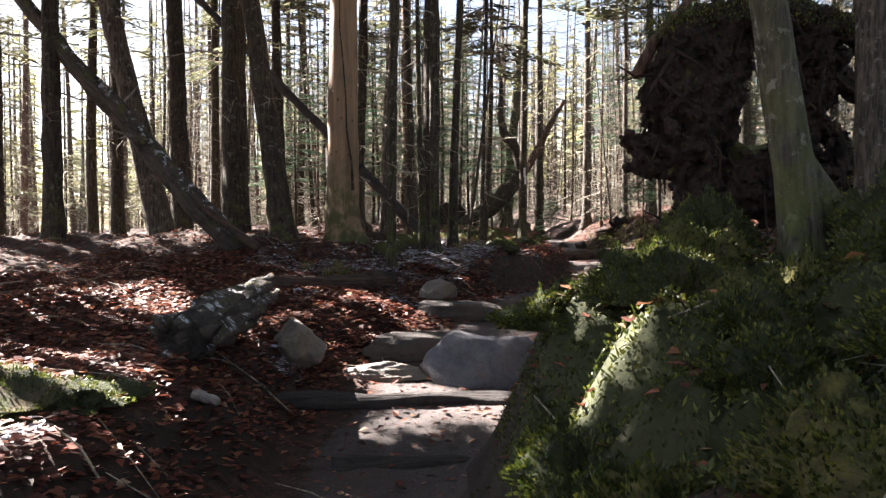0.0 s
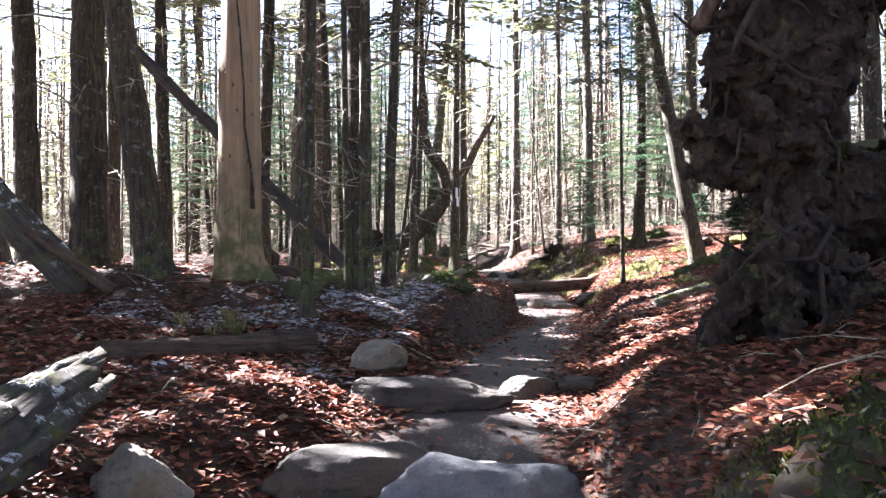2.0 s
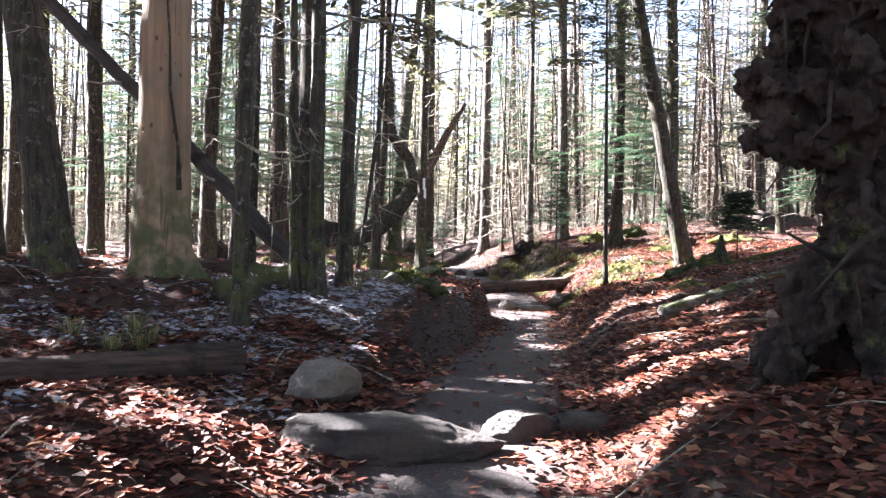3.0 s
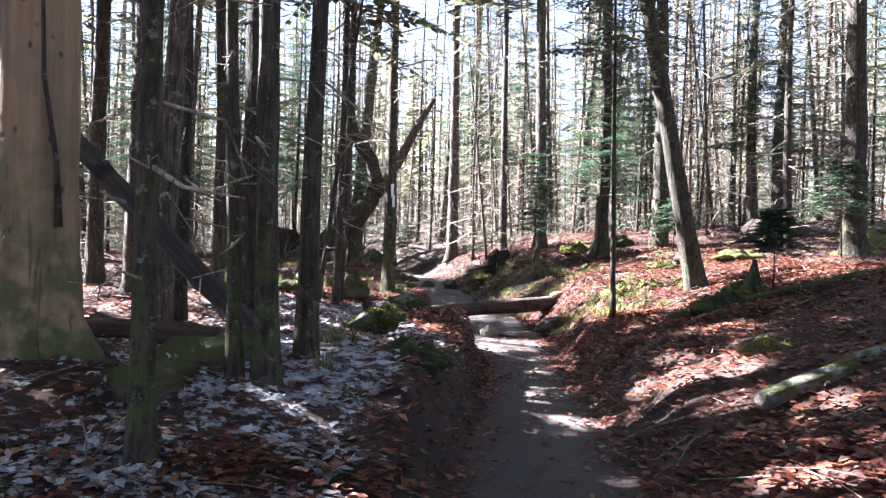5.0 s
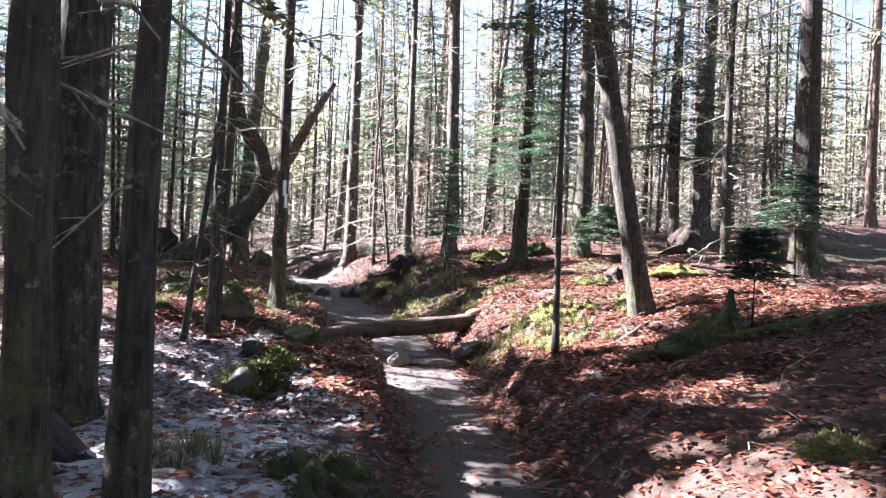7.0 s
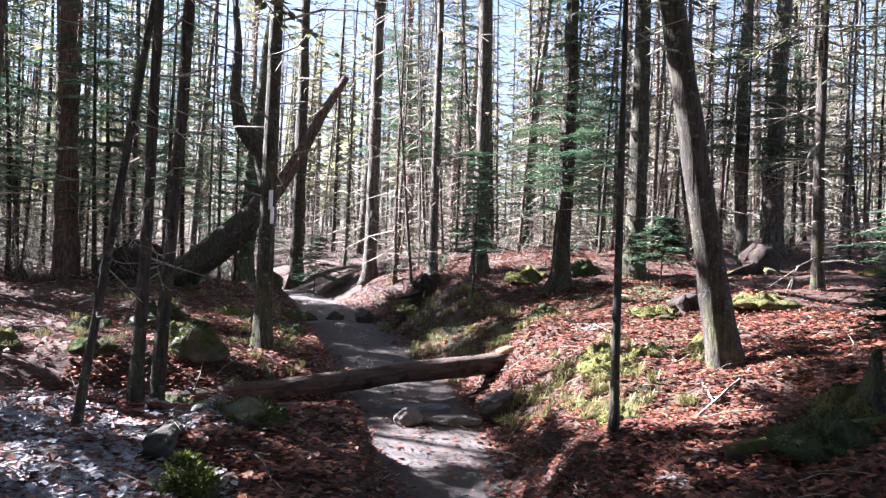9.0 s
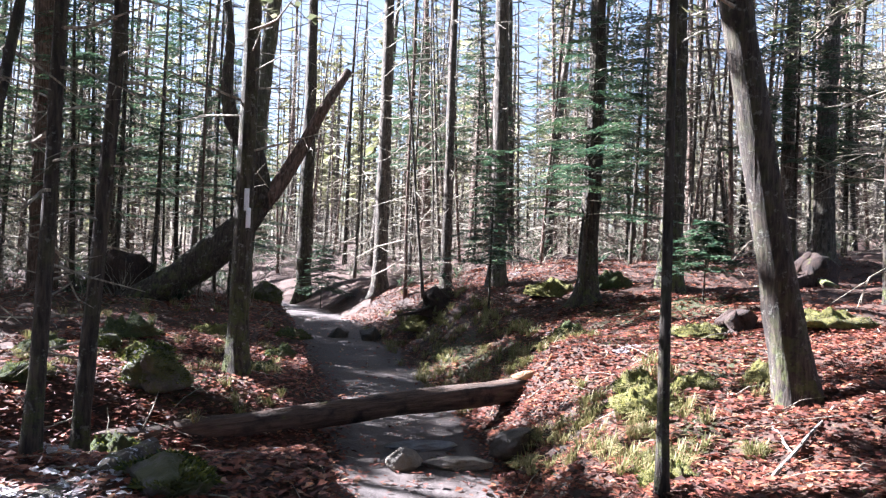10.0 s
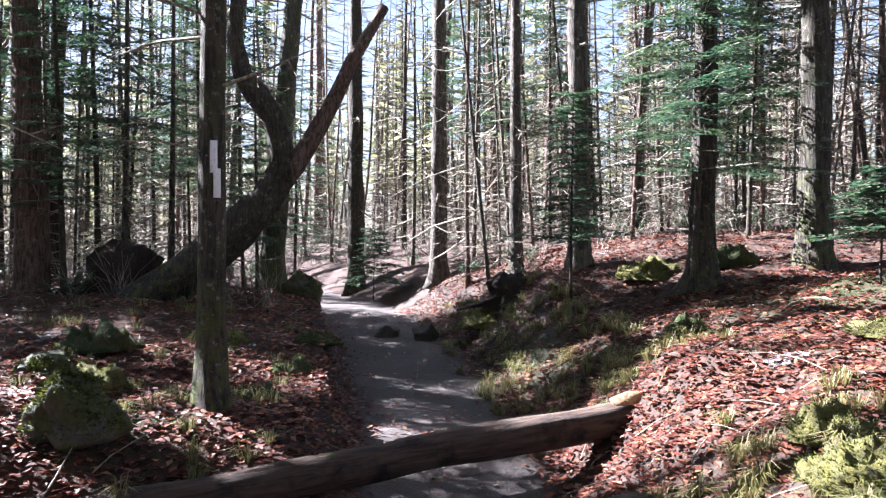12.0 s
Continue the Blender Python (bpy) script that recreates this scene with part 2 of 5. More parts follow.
LOG_BROWN = dead_wood("barked brown log", (0.025, 0.016, 0.012), (0.13, 0.083, 0.06), 0.0, (1, 1, 0.12), 0.15)
LOG_DARK = dead_wood("wet dark log", (0.02, 0.017, 0.016), (0.085, 0.075, 0.07), 0.0, (1, 1, 0.1))
LOG_MOSS = dead_wood("moss covered log", (0.04, 0.03, 0.02), (0.18, 0.15, 0.11), 0.25, (1, 1, 0.15), 0.9)
LOG_PALE = dead_wood("pale peeling bark", (0.1, 0.09, 0.08), (0.42, 0.4, 0.37), 0.0, (1, 1, 0.2), 0.75)
WOOD_RAW = dead_wood("split raw wood", (0.22, 0.1, 0.045), (0.5, 0.28, 0.15), 0.0, (1, 1, 0.08))
WOOD_GREY = dead_wood("bleached grey stick", (0.16, 0.14, 0.12), (0.42, 0.39, 0.35), 0.0, (1, 1, 0.1))
PAINT = Nodes("white blaze paint")
PAINT = PAINT.done(PAINT.mix(PAINT.fade(PAINT.noise(PAINT.coords((1, 1, 0.4)), 70, 5, 0.7), 0.5, 0.75), (0.78, 0.79, 0.82), (0.42, 0.4, 0.4)), 0.6)

# ---- mesh building ----


class Buf:
    """Gathers vertices and faces of one mesh."""

    def __init__(self):
        self.v, self.f = [], []

    def tube(self, pts, radii, sides=8, rough=0.0, flare=0.0, seed=0.0, cap=True, squash=1.0):
        """A tapered limb through pts. rough: unevenness of its skin; flare: root spurs at the first end."""
        pts = [Vector(p) for p in pts]
        start = len(self.v)
        side = None
        for i, p in enumerate(pts):
            along = (pts[min(i + 1, len(pts) - 1)] - pts[max(i - 1, 0)]).normalized()
            if side is None:
                side = along.orthogonal().normalized()
            side = (side - along * side.dot(along)).normalized()
            up = along.cross(side)
            run = (p - pts[0]).length
            for k in range(sides):
                a = 2 * math.pi * k / sides
                r = radii[i]
                if rough:
                    r *= 1 + rough * noise.noise(Vector((math.cos(a) * 2.2, math.sin(a) * 2.2, run * 2.2 + seed * 7.3)))
                    r *= 1 + 0.5 * rough * noise.noise(Vector((math.cos(a) * 6, math.sin(a) * 6, run * 3 + seed * 3.1)))
                if flare:
                    r *= 1 + flare * math.exp(-run / 0.22) * (0.6 + 0.7 * max(0, math.cos(a * 4 + seed)) + 0.4 * math.cos(a * 3 + 2 * seed))
                self.v.append(tuple(p + side * (math.cos(a) * r) + up * (math.sin(a) * r * squash)))
        for i in range(len(pts) - 1):
            for k in range(sides):
                a, b = start + i * sides + k, start + i * sides + (k + 1) % sides
                self.f.append((a, b, b + sides, a + sides))
        if cap:
            self.f.append(tuple(start + k for k in reversed(range(sides))))
            self.f.append(tuple(start + (len(pts) - 1) * sides + k for k in range(sides)))
        return self

    def kite(self, p, tip, width, normal):
        """A narrow blade from p to tip."""
        d = tip - p
        s = d.cross(normal)
        if s.length < 1e-6:
            return
        s = s.normalized() * width
        k = len(self.v)
        mid = p + d * 0.45
        self.v += [tuple(p), tuple(mid + s), tuple(tip), tuple(mid - s)]
        self.f.append((k, k + 1, k + 2, k + 3))

    def mesh(self, name, material, smooth=True):
        me = bpy.data.meshes.new(name)
        me.from_pydata(self.v, [], self.f)
        me.materials.append(material)
        if smooth:
            me.polygons.foreach_set("use_smooth", [True] * len(me.polygons))
        me.update()
        return me


def part(name, buf, material, parent=None, label="", smooth=True):
    ob = new(name, buf.mesh(name, material, smooth))
    ob.parent = parent
    if label:
        tagged(ob, label)
    return ob


def thing(name, at, label, category, group="", kind=""):
    ob = new(name)
    ob.location = at
    ob.empty_display_size = 0.2
    return tagged(ob, label, category, group, kind)


def solo(name, buf, material, at, label, category, group="", kind="", smooth=True):
    ob = new(name, buf.mesh(name, material, smooth))
    ob.location = at
    return tagged(ob, label, category, group, kind)


# ---- the ground ----
PATH_Y = (-8, 0, 4, 6, 8.3, 10, 11.5, 13, 16, 18, 21, 24, 26, 29, 33, 40, 60)
PATH_X = (-0.4, -0.24, -0.24, 0.05, 0.8, 1.33, 1.82, 2.27, 3.1, 3.4, 3.75, 3.8, 3.75, 3.4, 2.2, -1.0, -10)
RISE_Y = (-8, 0, 3, 5, 6.1, 7.3, 8.3, 9.7, 12.6, 16, 18, 20, 24, 28, 33, 40, 60)
RISE_Z = (-0.35, -0.05, 0.1, 0.22, 0.35, 0.6, 0.7, 0.66, 0.56, 0.4, 0.44, 0.55, 0.72, 1.0, 1.05, 1.1, 1.2)
LEFT_Y = (-8, 2, 4, 6, 8, 9.2, 10, 11, 12.5, 15, 19, 20.5, 24, 28, 40)
LEFT_H = (0.4, 0.5, 0.52, 0.3, 0.06, 0.2, 0.42, 0.55, 0.42, 0.6, 0.52, 0.34, 0.55, 0.35, 0.2)
RIGHT_Y = (-8, 0, 2, 4, 5.2, 6.5, 8, 9.5, 11, 13, 15, 16, 18, 20, 22, 24, 28, 40)
RIGHT_H = (0.75, 0.9, 0.95, 0.95, 0.6, 0.4, 0.12, 0.26, 0.36, 0.36, 0.4, 0.45, 0.5, 0.55, 0.45, 0.7, 0.4, 0.2)


def step01(a, b, v):
    v = min(1, max(0, (v - a) / (b - a)))
    return v * v * (3 - 2 * v)


def soft(v, ys, zs):
    """Piecewise curve through the pairs, rounded at the corners."""
    return sum(float(np.interp(v + d, ys, zs)) for d in (-0.5, -0.25, 0, 0.25, 0.5)) / 5


def trail_x(y):
    return soft(y, PATH_Y, PATH_X)


def trail_z(y):
    return float(np.interp(y, RISE_Y, RISE_Z))


def base_ground(x, y):
    """The ground's height without its small unevenness, and how far out from the trail (minus: left)."""
    d = x - trail_x(y)
    z = trail_z(y)
    wide = -0.16 * step01(5.5, 4, y) + 0.15 * step01(9, 7.5, y) * step01(4, 5.5, y) + 0.3 * step01(15.5, 18.5, y)
    if d < 0:
        o = -d
        wide += 0.2 * step01(7.5, 5.5, y)
        gully = 1 - 0.9 * math.exp(-(((y - 18.2 - 0.3 * (x - 2.2)) / 0.85) ** 2)) * step01(-1.5, 1.0, x)
        z += gully * soft(y, LEFT_Y, LEFT_H) * step01(0.48 + wide, 0.72 + wide + 0.5 * step01(9.3, 8, y), o)
        z += gully * 0.085 * min(max(o - 0.9, 0), 2.4) - 0.06 * max(o - 9, 0)
    else:
        z += soft(y, RIGHT_Y, RIGHT_H) * step01(0.4 + wide, 1.0 + wide + 0.6 * step01(16.3, 17.6, y), d)
        z += 0.24 * min(max(d - 0.75, 0), 3.2) + 0.07 * min(max(d - 3.95, 0), 30)
    return z, d


GRID_Y = np.arange(-70, 470, 0.1)
T_X = np.array([trail_x(y) for y in GRID_Y])
T_Z = np.array([trail_z(y) for y in GRID_Y])
T_L = np.array([soft(y, LEFT_Y, LEFT_H) for y in GRID_Y])
T_R = np.array([soft(y, RIGHT_Y, RIGHT_H) for y in GRID_Y])


def trail_x(y):
    return float(np.interp(y, GRID_Y, T_X))


def trail_z(y):
    return float(np.interp(y, GRID_Y, T_Z))


def soft(v, ys, zs):
    return float(np.interp(v, GRID_Y, T_L if ys is LEFT_Y else T_R))


def blob(x, y, cx, cy, rx, ry):
    return max(0.0, 1 - math.hypot((x - cx) / rx, (y - cy) / ry))


def ground_at(x, y):
    z, d = base_ground(x, y)
    off = step01(0.25, 0.9, abs(d))
    p = Vector((x, y, 0))
    z += (0.025 + 0.075 * off) * noise.noise(p * 1.1) + (0.008 + 0.035 * off) * noise.noise(p * 3.7) + (0.006 + 0.012 * off) * noise.noise(p * 9)
    lump = blob(x, y, 1.4, 2.8, 1.5, 2.6)
    if lump > 0:
        z += min(1, 3 * lump) * (0.24 * noise.noise(p * 2.3) + 0.16 * noise.noise(p * 5.5) + 0.05 * noise.noise(p * 13))
    return z


def spread(lo, hi, step, out, growth=1.22):
    mid = list(np.arange(lo, hi, step))
    up, down, s = [], [], step
    while not up or up[-1] < out:
        s *= growth
        up.append((up[-1] if up else mid[-1]) + s)
    s = step
    while not down or down[-1] > -out:
        s *= growth
        down.append((down[-1] if down else mid[0]) - s)
    return down[::-1] + mid + up


def moss_amount(x, y):
    m = 1.6 * blob(x, y, 1.3, 2.8, 1.6, 2.6)
    m += 0.6 * blob(x, y, 4.9, 16.4, 1.0, 2.2) + 0.65 * blob(x, y, 5.9, 17.6, 1.4, 1.2) + 0.7 * blob(x, y, 5.4, 13.4, 1.6, 1.6)
    m += 0.8 * blob(x, y, 7.2, 20.5, 3, 3) + 0.7 * blob(x, y, 1.4, 19.3, 1.4, 1.6) + 0.5 * blob(x, y, 1.0, 11.2, 0.8, 2.0)
    m += 0.7 * blob(x, y, 4.9, 22.5, 0.9, 3) + 0.6 * blob(x, y, 0.0, 24, 3, 3) + 0.9 * blob(x, y, -2.2, 3.4, 1.6, 1.2) + 0.8 * blob(x, y, 12.5, 19.5, 4, 4)
    return m


def snow_amount(x, y):
    s = 0.95 * blob(x, y, 0.35, 12.2, 1.7, 3.0) + 0.8 * blob(x, y, 0.4, 15.2, 1.5, 2.2) + 0.6 * blob(x, y, -0.7, 9.4, 2.6, 2.6)
    return s * step01(-0.5, -0.95, x - trail_x(y)) + 0.5 * blob(x, y, 13, 25, 4, 3)


def build_ground():
    xs, ys = spread(-6, 9.5, 0.085, 380), spread(-2, 30, 0.085, 380)
    buf = Buf()
    trail, moss, snow = [], [], []
    for y in ys:
        for x in xs:
            buf.v.append((x, y, ground_at(x, y) if abs(x) < 60 and abs(y) < 70 else base_ground(x, y)[0]))
            d = x - trail_x(y)
            trail.append(step01(0.66 + 0.12 * step01(7.5, 5.5, y) + 0.3 * step01(15.5, 18.5, y), 0.22 + 0.3 * step01(15.5, 18.5, y), abs(d + 0.05 * math.sin(3 * y))) if -12 < y < 60 else 0)
            near = -8 < x < 18 and -2 < y < 32
            moss.append(moss_amount(x, y) if near else 0.15)
            snow.append(snow_amount(x, y) if near else 0.0)
    w = len(xs)
    for j in range(len(ys) - 1):
        for i in range(w - 1):
            a = j * w + i
            buf.f.append((a, a + 1, a + w + 1, a + w))
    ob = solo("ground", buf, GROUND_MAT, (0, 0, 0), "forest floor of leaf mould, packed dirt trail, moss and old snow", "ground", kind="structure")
    for key, values in (("trail", trail), ("moss", moss), ("snow", snow)):
        ob.data.attributes.new(key, "FLOAT", "POINT").data.foreach_set("value", values)


build_ground()

# ---- trees ----
# Gaps cut in the canopy to light chosen ground patches: place and radius.
SUN_PATCHES = (
    (0.95, 7.5, 0.4), (1.65, 7.8, 0.45), (1.4, 5.2, 0.32), (2.2, 8.6, 0.28), (3.0, 10.8, 0.45), (6.1, 18.5, 1.0), (9.0, 19.0, 1.3), (7.6, 17.3, 0.9),
    (5.0, 15.6, 0.75), (5.1, 17.0, 0.6), (5.0, 19.0, 0.7), (2.7, 17.85, 0.28), (3.5, 29.6, 1.7), (2.6, 21.0, 0.6), (0.8, 18.75, 0.8), (0.3, 20.2, 0.7), (8.2, 15.4, 0.8),
    (7.6, 22.7, 0.6), (-0.45, 6.1, 0.35), (-1.6, 3.8, 0.35), (-0.95, 7.25, 0.35), (5.95, 16.1, 0.6), (1.1, 2.9, 0.6), (11.0, 23.5, 1.6), (9.5, 26.5, 1.6), (10.8, 20.5, 1.2), (4.2, 12.3, 0.32), (-2.6, 6.4, 0.5), (6.0, 27.5, 1.3), (13.0, 27.0, 1.8),
)


def in_sun_patch(x, y, grow=0.0):
    return any(math.hypot(x - a, y - b) < r + grow for a, b, r in SUN_PATCHES)


def shades_sun_patch(p, grow=0.0):
    """Whether a branch at p would stand between the sun and one of the chosen patches."""
    k = (p.z - 1.0) / SUN_TO.z
    return p.z > 2.8 and in_sun_patch(p.x - SUN_TO.x * k, p.y - SUN_TO.y * k, grow)



def spray(buf, rng, p, d, length, twigs, size, width, droop=0.25):
    """A fir branch: flat rows of needle blades to both sides of a drooping stem."""
    side = d.cross(Vector((0, 0, 1)))
    side = side.normalized() if side.length > 1e-3 else Vector((1, 0, 0))
    for i in range(twigs):
        s = (i + rng.random()) / twigs
        at = p + d * (length * s) - Vector((0, 0, droop * length * s * s))
        for way in (-1, 1):
            reach = size * (1.1 - 0.75 * s) * rng.uniform(0.6, 1.2)
            out = (side * way * rng.uniform(0.7, 1.1) + d * rng.uniform(0.4, 0.9) + Vector((0, 0, rng.uniform(-0.4, 0.15)))).normalized()
            buf.kite(at, at + out * reach, width * rng.uniform(0.7, 1.3), Vector((rng.uniform(-0.4, 0.4), rng.uniform(-0.4, 0.4), 1)))


def stem_line(h, lean, bend, rng, rings):
    """Points of a trunk that leans and bends a little."""
    wx, wy = rng.uniform(-1, 1) * bend, rng.uniform(-1, 1) * bend
    ph = rng.uniform(0, 6)
    pts = []
    for i in range(rings + 1):
        s = (i / rings) ** 1.35
        z = h * s
        k = math.sin(z * 0.7 + ph) - math.sin(ph)
        pts.append(Vector((lean[0] * z + wx * k, lean[1] * z + wy * k, z)))
    return pts


def tree(at, r, h, lean=(0, 0), seed=1, bark_mat=None, flare=0.5, dead=40, dead_from=1.2, dead_len=1.0, crown_from=0.45, crown=18, label="", rough=0.25, bend=0.06, sides=14, name="conifer_tree", group="trees of the wood", sink=0.12, crown_len=1.2, top_r=0.25, needle_w=0.028, shade_roof=45):
    """One conifer: tapered trunk with root flare, dry lower branches with twigs, needle crown, unseen shade roof."""
    rng = random.Random(seed)
    x, y = at
    root = thing(name, (x, y, ground_at(x, y) - sink), label, "tree", group)
    rings = max(12, int(h * 2.6))
    pts = stem_line(h, lean, bend, rng, rings)
    radii = [r * (1 - (1 - top_r) * (p.z / h) ** 0.9) for p in pts]
    part("trunk", Buf().tube(pts, radii, sides, rough, flare, seed), bark_mat or BARK_DARK, root)

    def on_stem(z):
        i = next((k for k in range(len(pts) - 1) if pts[k + 1].z >= z), len(pts) - 2)
        s = (z - pts[i].z) / max(1e-6, pts[i + 1].z - pts[i].z)
        return pts[i].lerp(pts[i + 1], s), radii[i] + (radii[i + 1] - radii[i]) * s

    limbs, needles = Buf(), Buf()
    for k in range(dead):
        z = dead_from + (h * 0.72 - dead_from) * ((k + rng.random()) / dead)
        p, rr = on_stem(z)
        a = rng.uniform(0, 2 * math.pi)
        d = Vector((math.cos(a), math.sin(a), rng.uniform(-0.35, 0.3)))
        ln = dead_len * rng.uniform(0.25, 1.15)
        br = min(0.4 * rr, rng.uniform(0.006, 0.015) * (0.6 + 0.6 * dead_len))
        q1 = p + d * (ln * 0.5) + Vector((rng.uniform(-0.08, 0.08), rng.uniform(-0.08, 0.08), rng.uniform(-0.1, 0.06)))
        q2 = q1 + d * (ln * 0.5) + Vector((rng.uniform(-0.15, 0.15), rng.uniform(-0.15, 0.15), rng.uniform(-0.2, 0.12)))
        limbs.tube([p, q1, q2], [br, br * 0.7, br * 0.25], 4, cap=False)
        for _ in range(2):
            s = rng.uniform(0.25, 0.95)
            b = p.lerp(q1, s * 2) if s < 0.5 else q1.lerp(q2, s * 2 - 1)
            e = b + (d * rng.uniform(0.1, 0.7) + Vector((rng.uniform(-0.8, 0.8), rng.uniform(-0.8, 0.8), rng.uniform(-0.5, 0.4)))) * (ln * 0.4)
            limbs.tube([b, e], [br * 0.5, br * 0.15], 3, cap=False)
    for k in range(crown):
        z = h * (crown_from + (1.02 - crown_from) * (k + rng.random()) / crown)
        p, rr = on_stem(min(z, h * 0.995))
        a = rng.uniform(0, 2 * math.pi)
        d = Vector((math.cos(a), math.sin(a), rng.uniform(-0.2, 0.15))).normalized()
        ln = crown_len * rng.uniform(0.5, 1.2) * (1.15 - (z / h - crown_from) / (1 - crown_from) * 0.85)
        # Branches that would shade a chosen sun patch are left out.
        if any(shades_sun_patch(root.location + p + d * ln * q, 0.2) for q in (0.3, 0.65, 1.0)):
            continue
        limbs.tube([p, p + d * ln * 0.55 - Vector((0, 0, 0.04)), p + d * ln - Vector((0, 0, 0.25 * ln))], [min(rr * 0.5, 0.016), 0.01, 0.003], 3, cap=False)
        spray(needles, rng, p + d * ln * 0.15, d, ln * 0.9, int(6 + 7 * ln), 0.3, needle_w * 0.7)
    # Wide-bladed canopy above the view, added to block sky and sun.
    for k in range(shade_roof):
        p, rr = on_stem(max(6.8, h * rng.uniform(0.5, 0.99)))
        a, ln = rng.uniform(0, 2 * math.pi), rng.uniform(1.0, 2.6)
        d = Vector((math.cos(a), math.sin(a), rng.uniform(-0.1, 0.25))).normalized()
        if not any(shades_sun_patch(root.location + p + d * ln * q, 0.3) for q in (0.2, 0.6, 1.0)):
            limbs.tube([p, p + d * ln], [0.02, 0.005], 3, cap=False)
            spray(needles, rng, p + d * ln * 0.1, d, ln, 9, 0.55, 0.1)
    if limbs.v:
        tagged(part("twig_mass", limbs, TWIG, root, "dry brittle branches"), kind="stuff")
    if needles.v:
        part("crown", needles, NEEDLES, root, "sparse green needles and any added shade roof", smooth=False)
    return root


TREE_DARK = "tall dark-barked spruce with dry broken lower branches, rooted in leaf litter, some added for shade"
TAN = tree((-1.29, 10.5), 0.215, 13, (0.008, 0.0), 11, BARK_TAN, 0.6, 6, 4.5, 0.6, 0.6, 15, "thick tan dead-looking trunk with bare smooth weathered wood, mossy foot", 0.16, 0.02, 22)
part("vine", Buf().tube([((0.235 - 0.012 * z) * math.cos(a) + 0.008 * z, (0.235 - 0.012 * z) * math.sin(a), z) for z, a in ((3.9, -2.0), (3.3, -1.75), (2.8, -1.72), (2.4, -1.5), (1.9, -1.3), (1.5, -1.25), (1.1, -0.95), (0.75, -0.85))], [0.006, 0.007, 0.009, 0.01, 0.01, 0.012, 0.014, 0.02], 7, 0.4, 0, 3), BARK_DARK, TAN, "dark dead vine stem")
tree((-2.75, 10.9), 0.18, 13, (-0.01, 0.0), 12, BARK_DARK, 0.5, 30, 1.0, 0.8, 0.5, 18, TREE_DARK)
tree((-2.0, 10.3), 0.15, 12, (-0.13, 0.02), 13, BARK_DARK, 0.6, 16, 1.0, 0.8, 0.5, 18, "leaning dark spruce trunk with a mossy foot")
tree((-4.3, 12.6), 0.19, 13, (-0.22, 0.02), 14, BARK_GREY, 0.5, 18, 2.0, 0.9, 0.5, 18, "slanting grey-barked spruce trunk")
tree((-4.5, 14.2), 0.18, 14, (-0.05, 0.0), 15, BARK_DARK, 0.4, 22, 1.4, 0.9, 0.5, 18, TREE_DARK)
# Crown thickened to add shade, as on the next 40-spray trees.
tree((-0.2, 12.4), 0.145, 14, (0.0, 0.0), 16, BARK_DARK, 0.5, 34, 1.2, 0.8, 0.5, 40, "tall thick dark spruce trunk furred with dry twigs", crown_len=1.5)
tree((-0.6, 9.35), 0.055, 9, (0.012, 0.0), 17, BARK_MOSSY, 0.5, 30, 0.8, 0.6, 0.6, 12, "slender mossy young spruce beside the trail bank", 0.25, 0.03, 10)
tree((-0.87, 12.0), 0.085, 11, (0.03, 0.0), 18, BARK_GREY, 0.4, 30, 1.0, 0.8, 0.5, 40, TREE_DARK, crown_len=1.5)
tree((-0.1, 10.15), 0.065, 9, (0.0, 0.02), 19, BARK_MOSSY, 0.9, 20, 1.0, 0.6, 0.6, 12, "slender mossy spruce with spreading roots", 0.25, 0.04, 10)
tree((-0.25, 10.2), 0.04, 7, (-0.03, 0.0), 39, BARK_MOSSY, 0.7, 20, 0.6, 0.5, 0.6, 8, "thin mossy spruce pole growing in a clump", 0.25, 0.04, 9)
tree((0.12, 10.75), 0.06, 10, (0.015, 0.0), 20, BARK_DARK, 0.9, 36, 1.0, 0.7, 0.6, 13, "slender dark spruce on spreading mossy roots", 0.25, 0.04, 10)
tree((-0.8, 12.8), 0.06, 10, (0.01, 0.0), 21, BARK_DARK, 0.4, 30, 1.0, 0.7, 0.5, 40, TREE_DARK, crown_len=1.5)
# These three crowns get extra wide needles, added to shade the right bank.
tree((-0.62, 14.8), 0.07, 11, (-0.01, 0.0), 22, BARK_DARK, 0.4, 34, 0.8, 0.8, 0.42, 46, TREE_DARK, crown_len=1.6, needle_w=0.06)
tree((0.85, 17.2), 0.06, 10, (0.02, 0.0), 23, BARK_DARK, 0.4, 40, 0.5, 0.8, 0.4, 50, TREE_DARK, crown_len=1.6, needle_w=0.06)
tree((0.75, 16.3), 0.05, 9, (0.03, 0.01), 24, BARK_DARK, 0.4, 36, 0.8, 0.7, 0.42, 46, "thin dark spruce pole with dry twigs", 0.25, 0.05, 10, crown_len=1.5, needle_w=0.06)
tree((0.45, 15.4), 0.032, 6, (0.14, 0.05), 25, BARK_DARK, 0.4, 18, 0.8, 0.5, 0.7, 4, "thin leaning bare sapling", 0.25, 0.05, 8)
tree((-1.0, 25.6), 0.22, 15, (-0.015, 0.0), 26, BARK_RED, 0.4, 26, 1.2, 1.0, 0.4, 21, "tall reddish-brown spruce trunk on a mossy mound")
tree((5.84, 16.4), 0.145, 11, (-0.2, 0.02), 27, BARK_DARK, 0.7, 14, 2.5, 1.2, 0.55, 20, "leaning mossy tree on the leafy bank above the trail", 0.2, 0.05, 18)
tree((6.3, 12.2), 0.12, 12, (-0.03, 0.02), 28, BARK_DARK, 0.6, 24, 1.2, 1.0, 0.24, 64, TREE_DARK, crown_len=2.3)
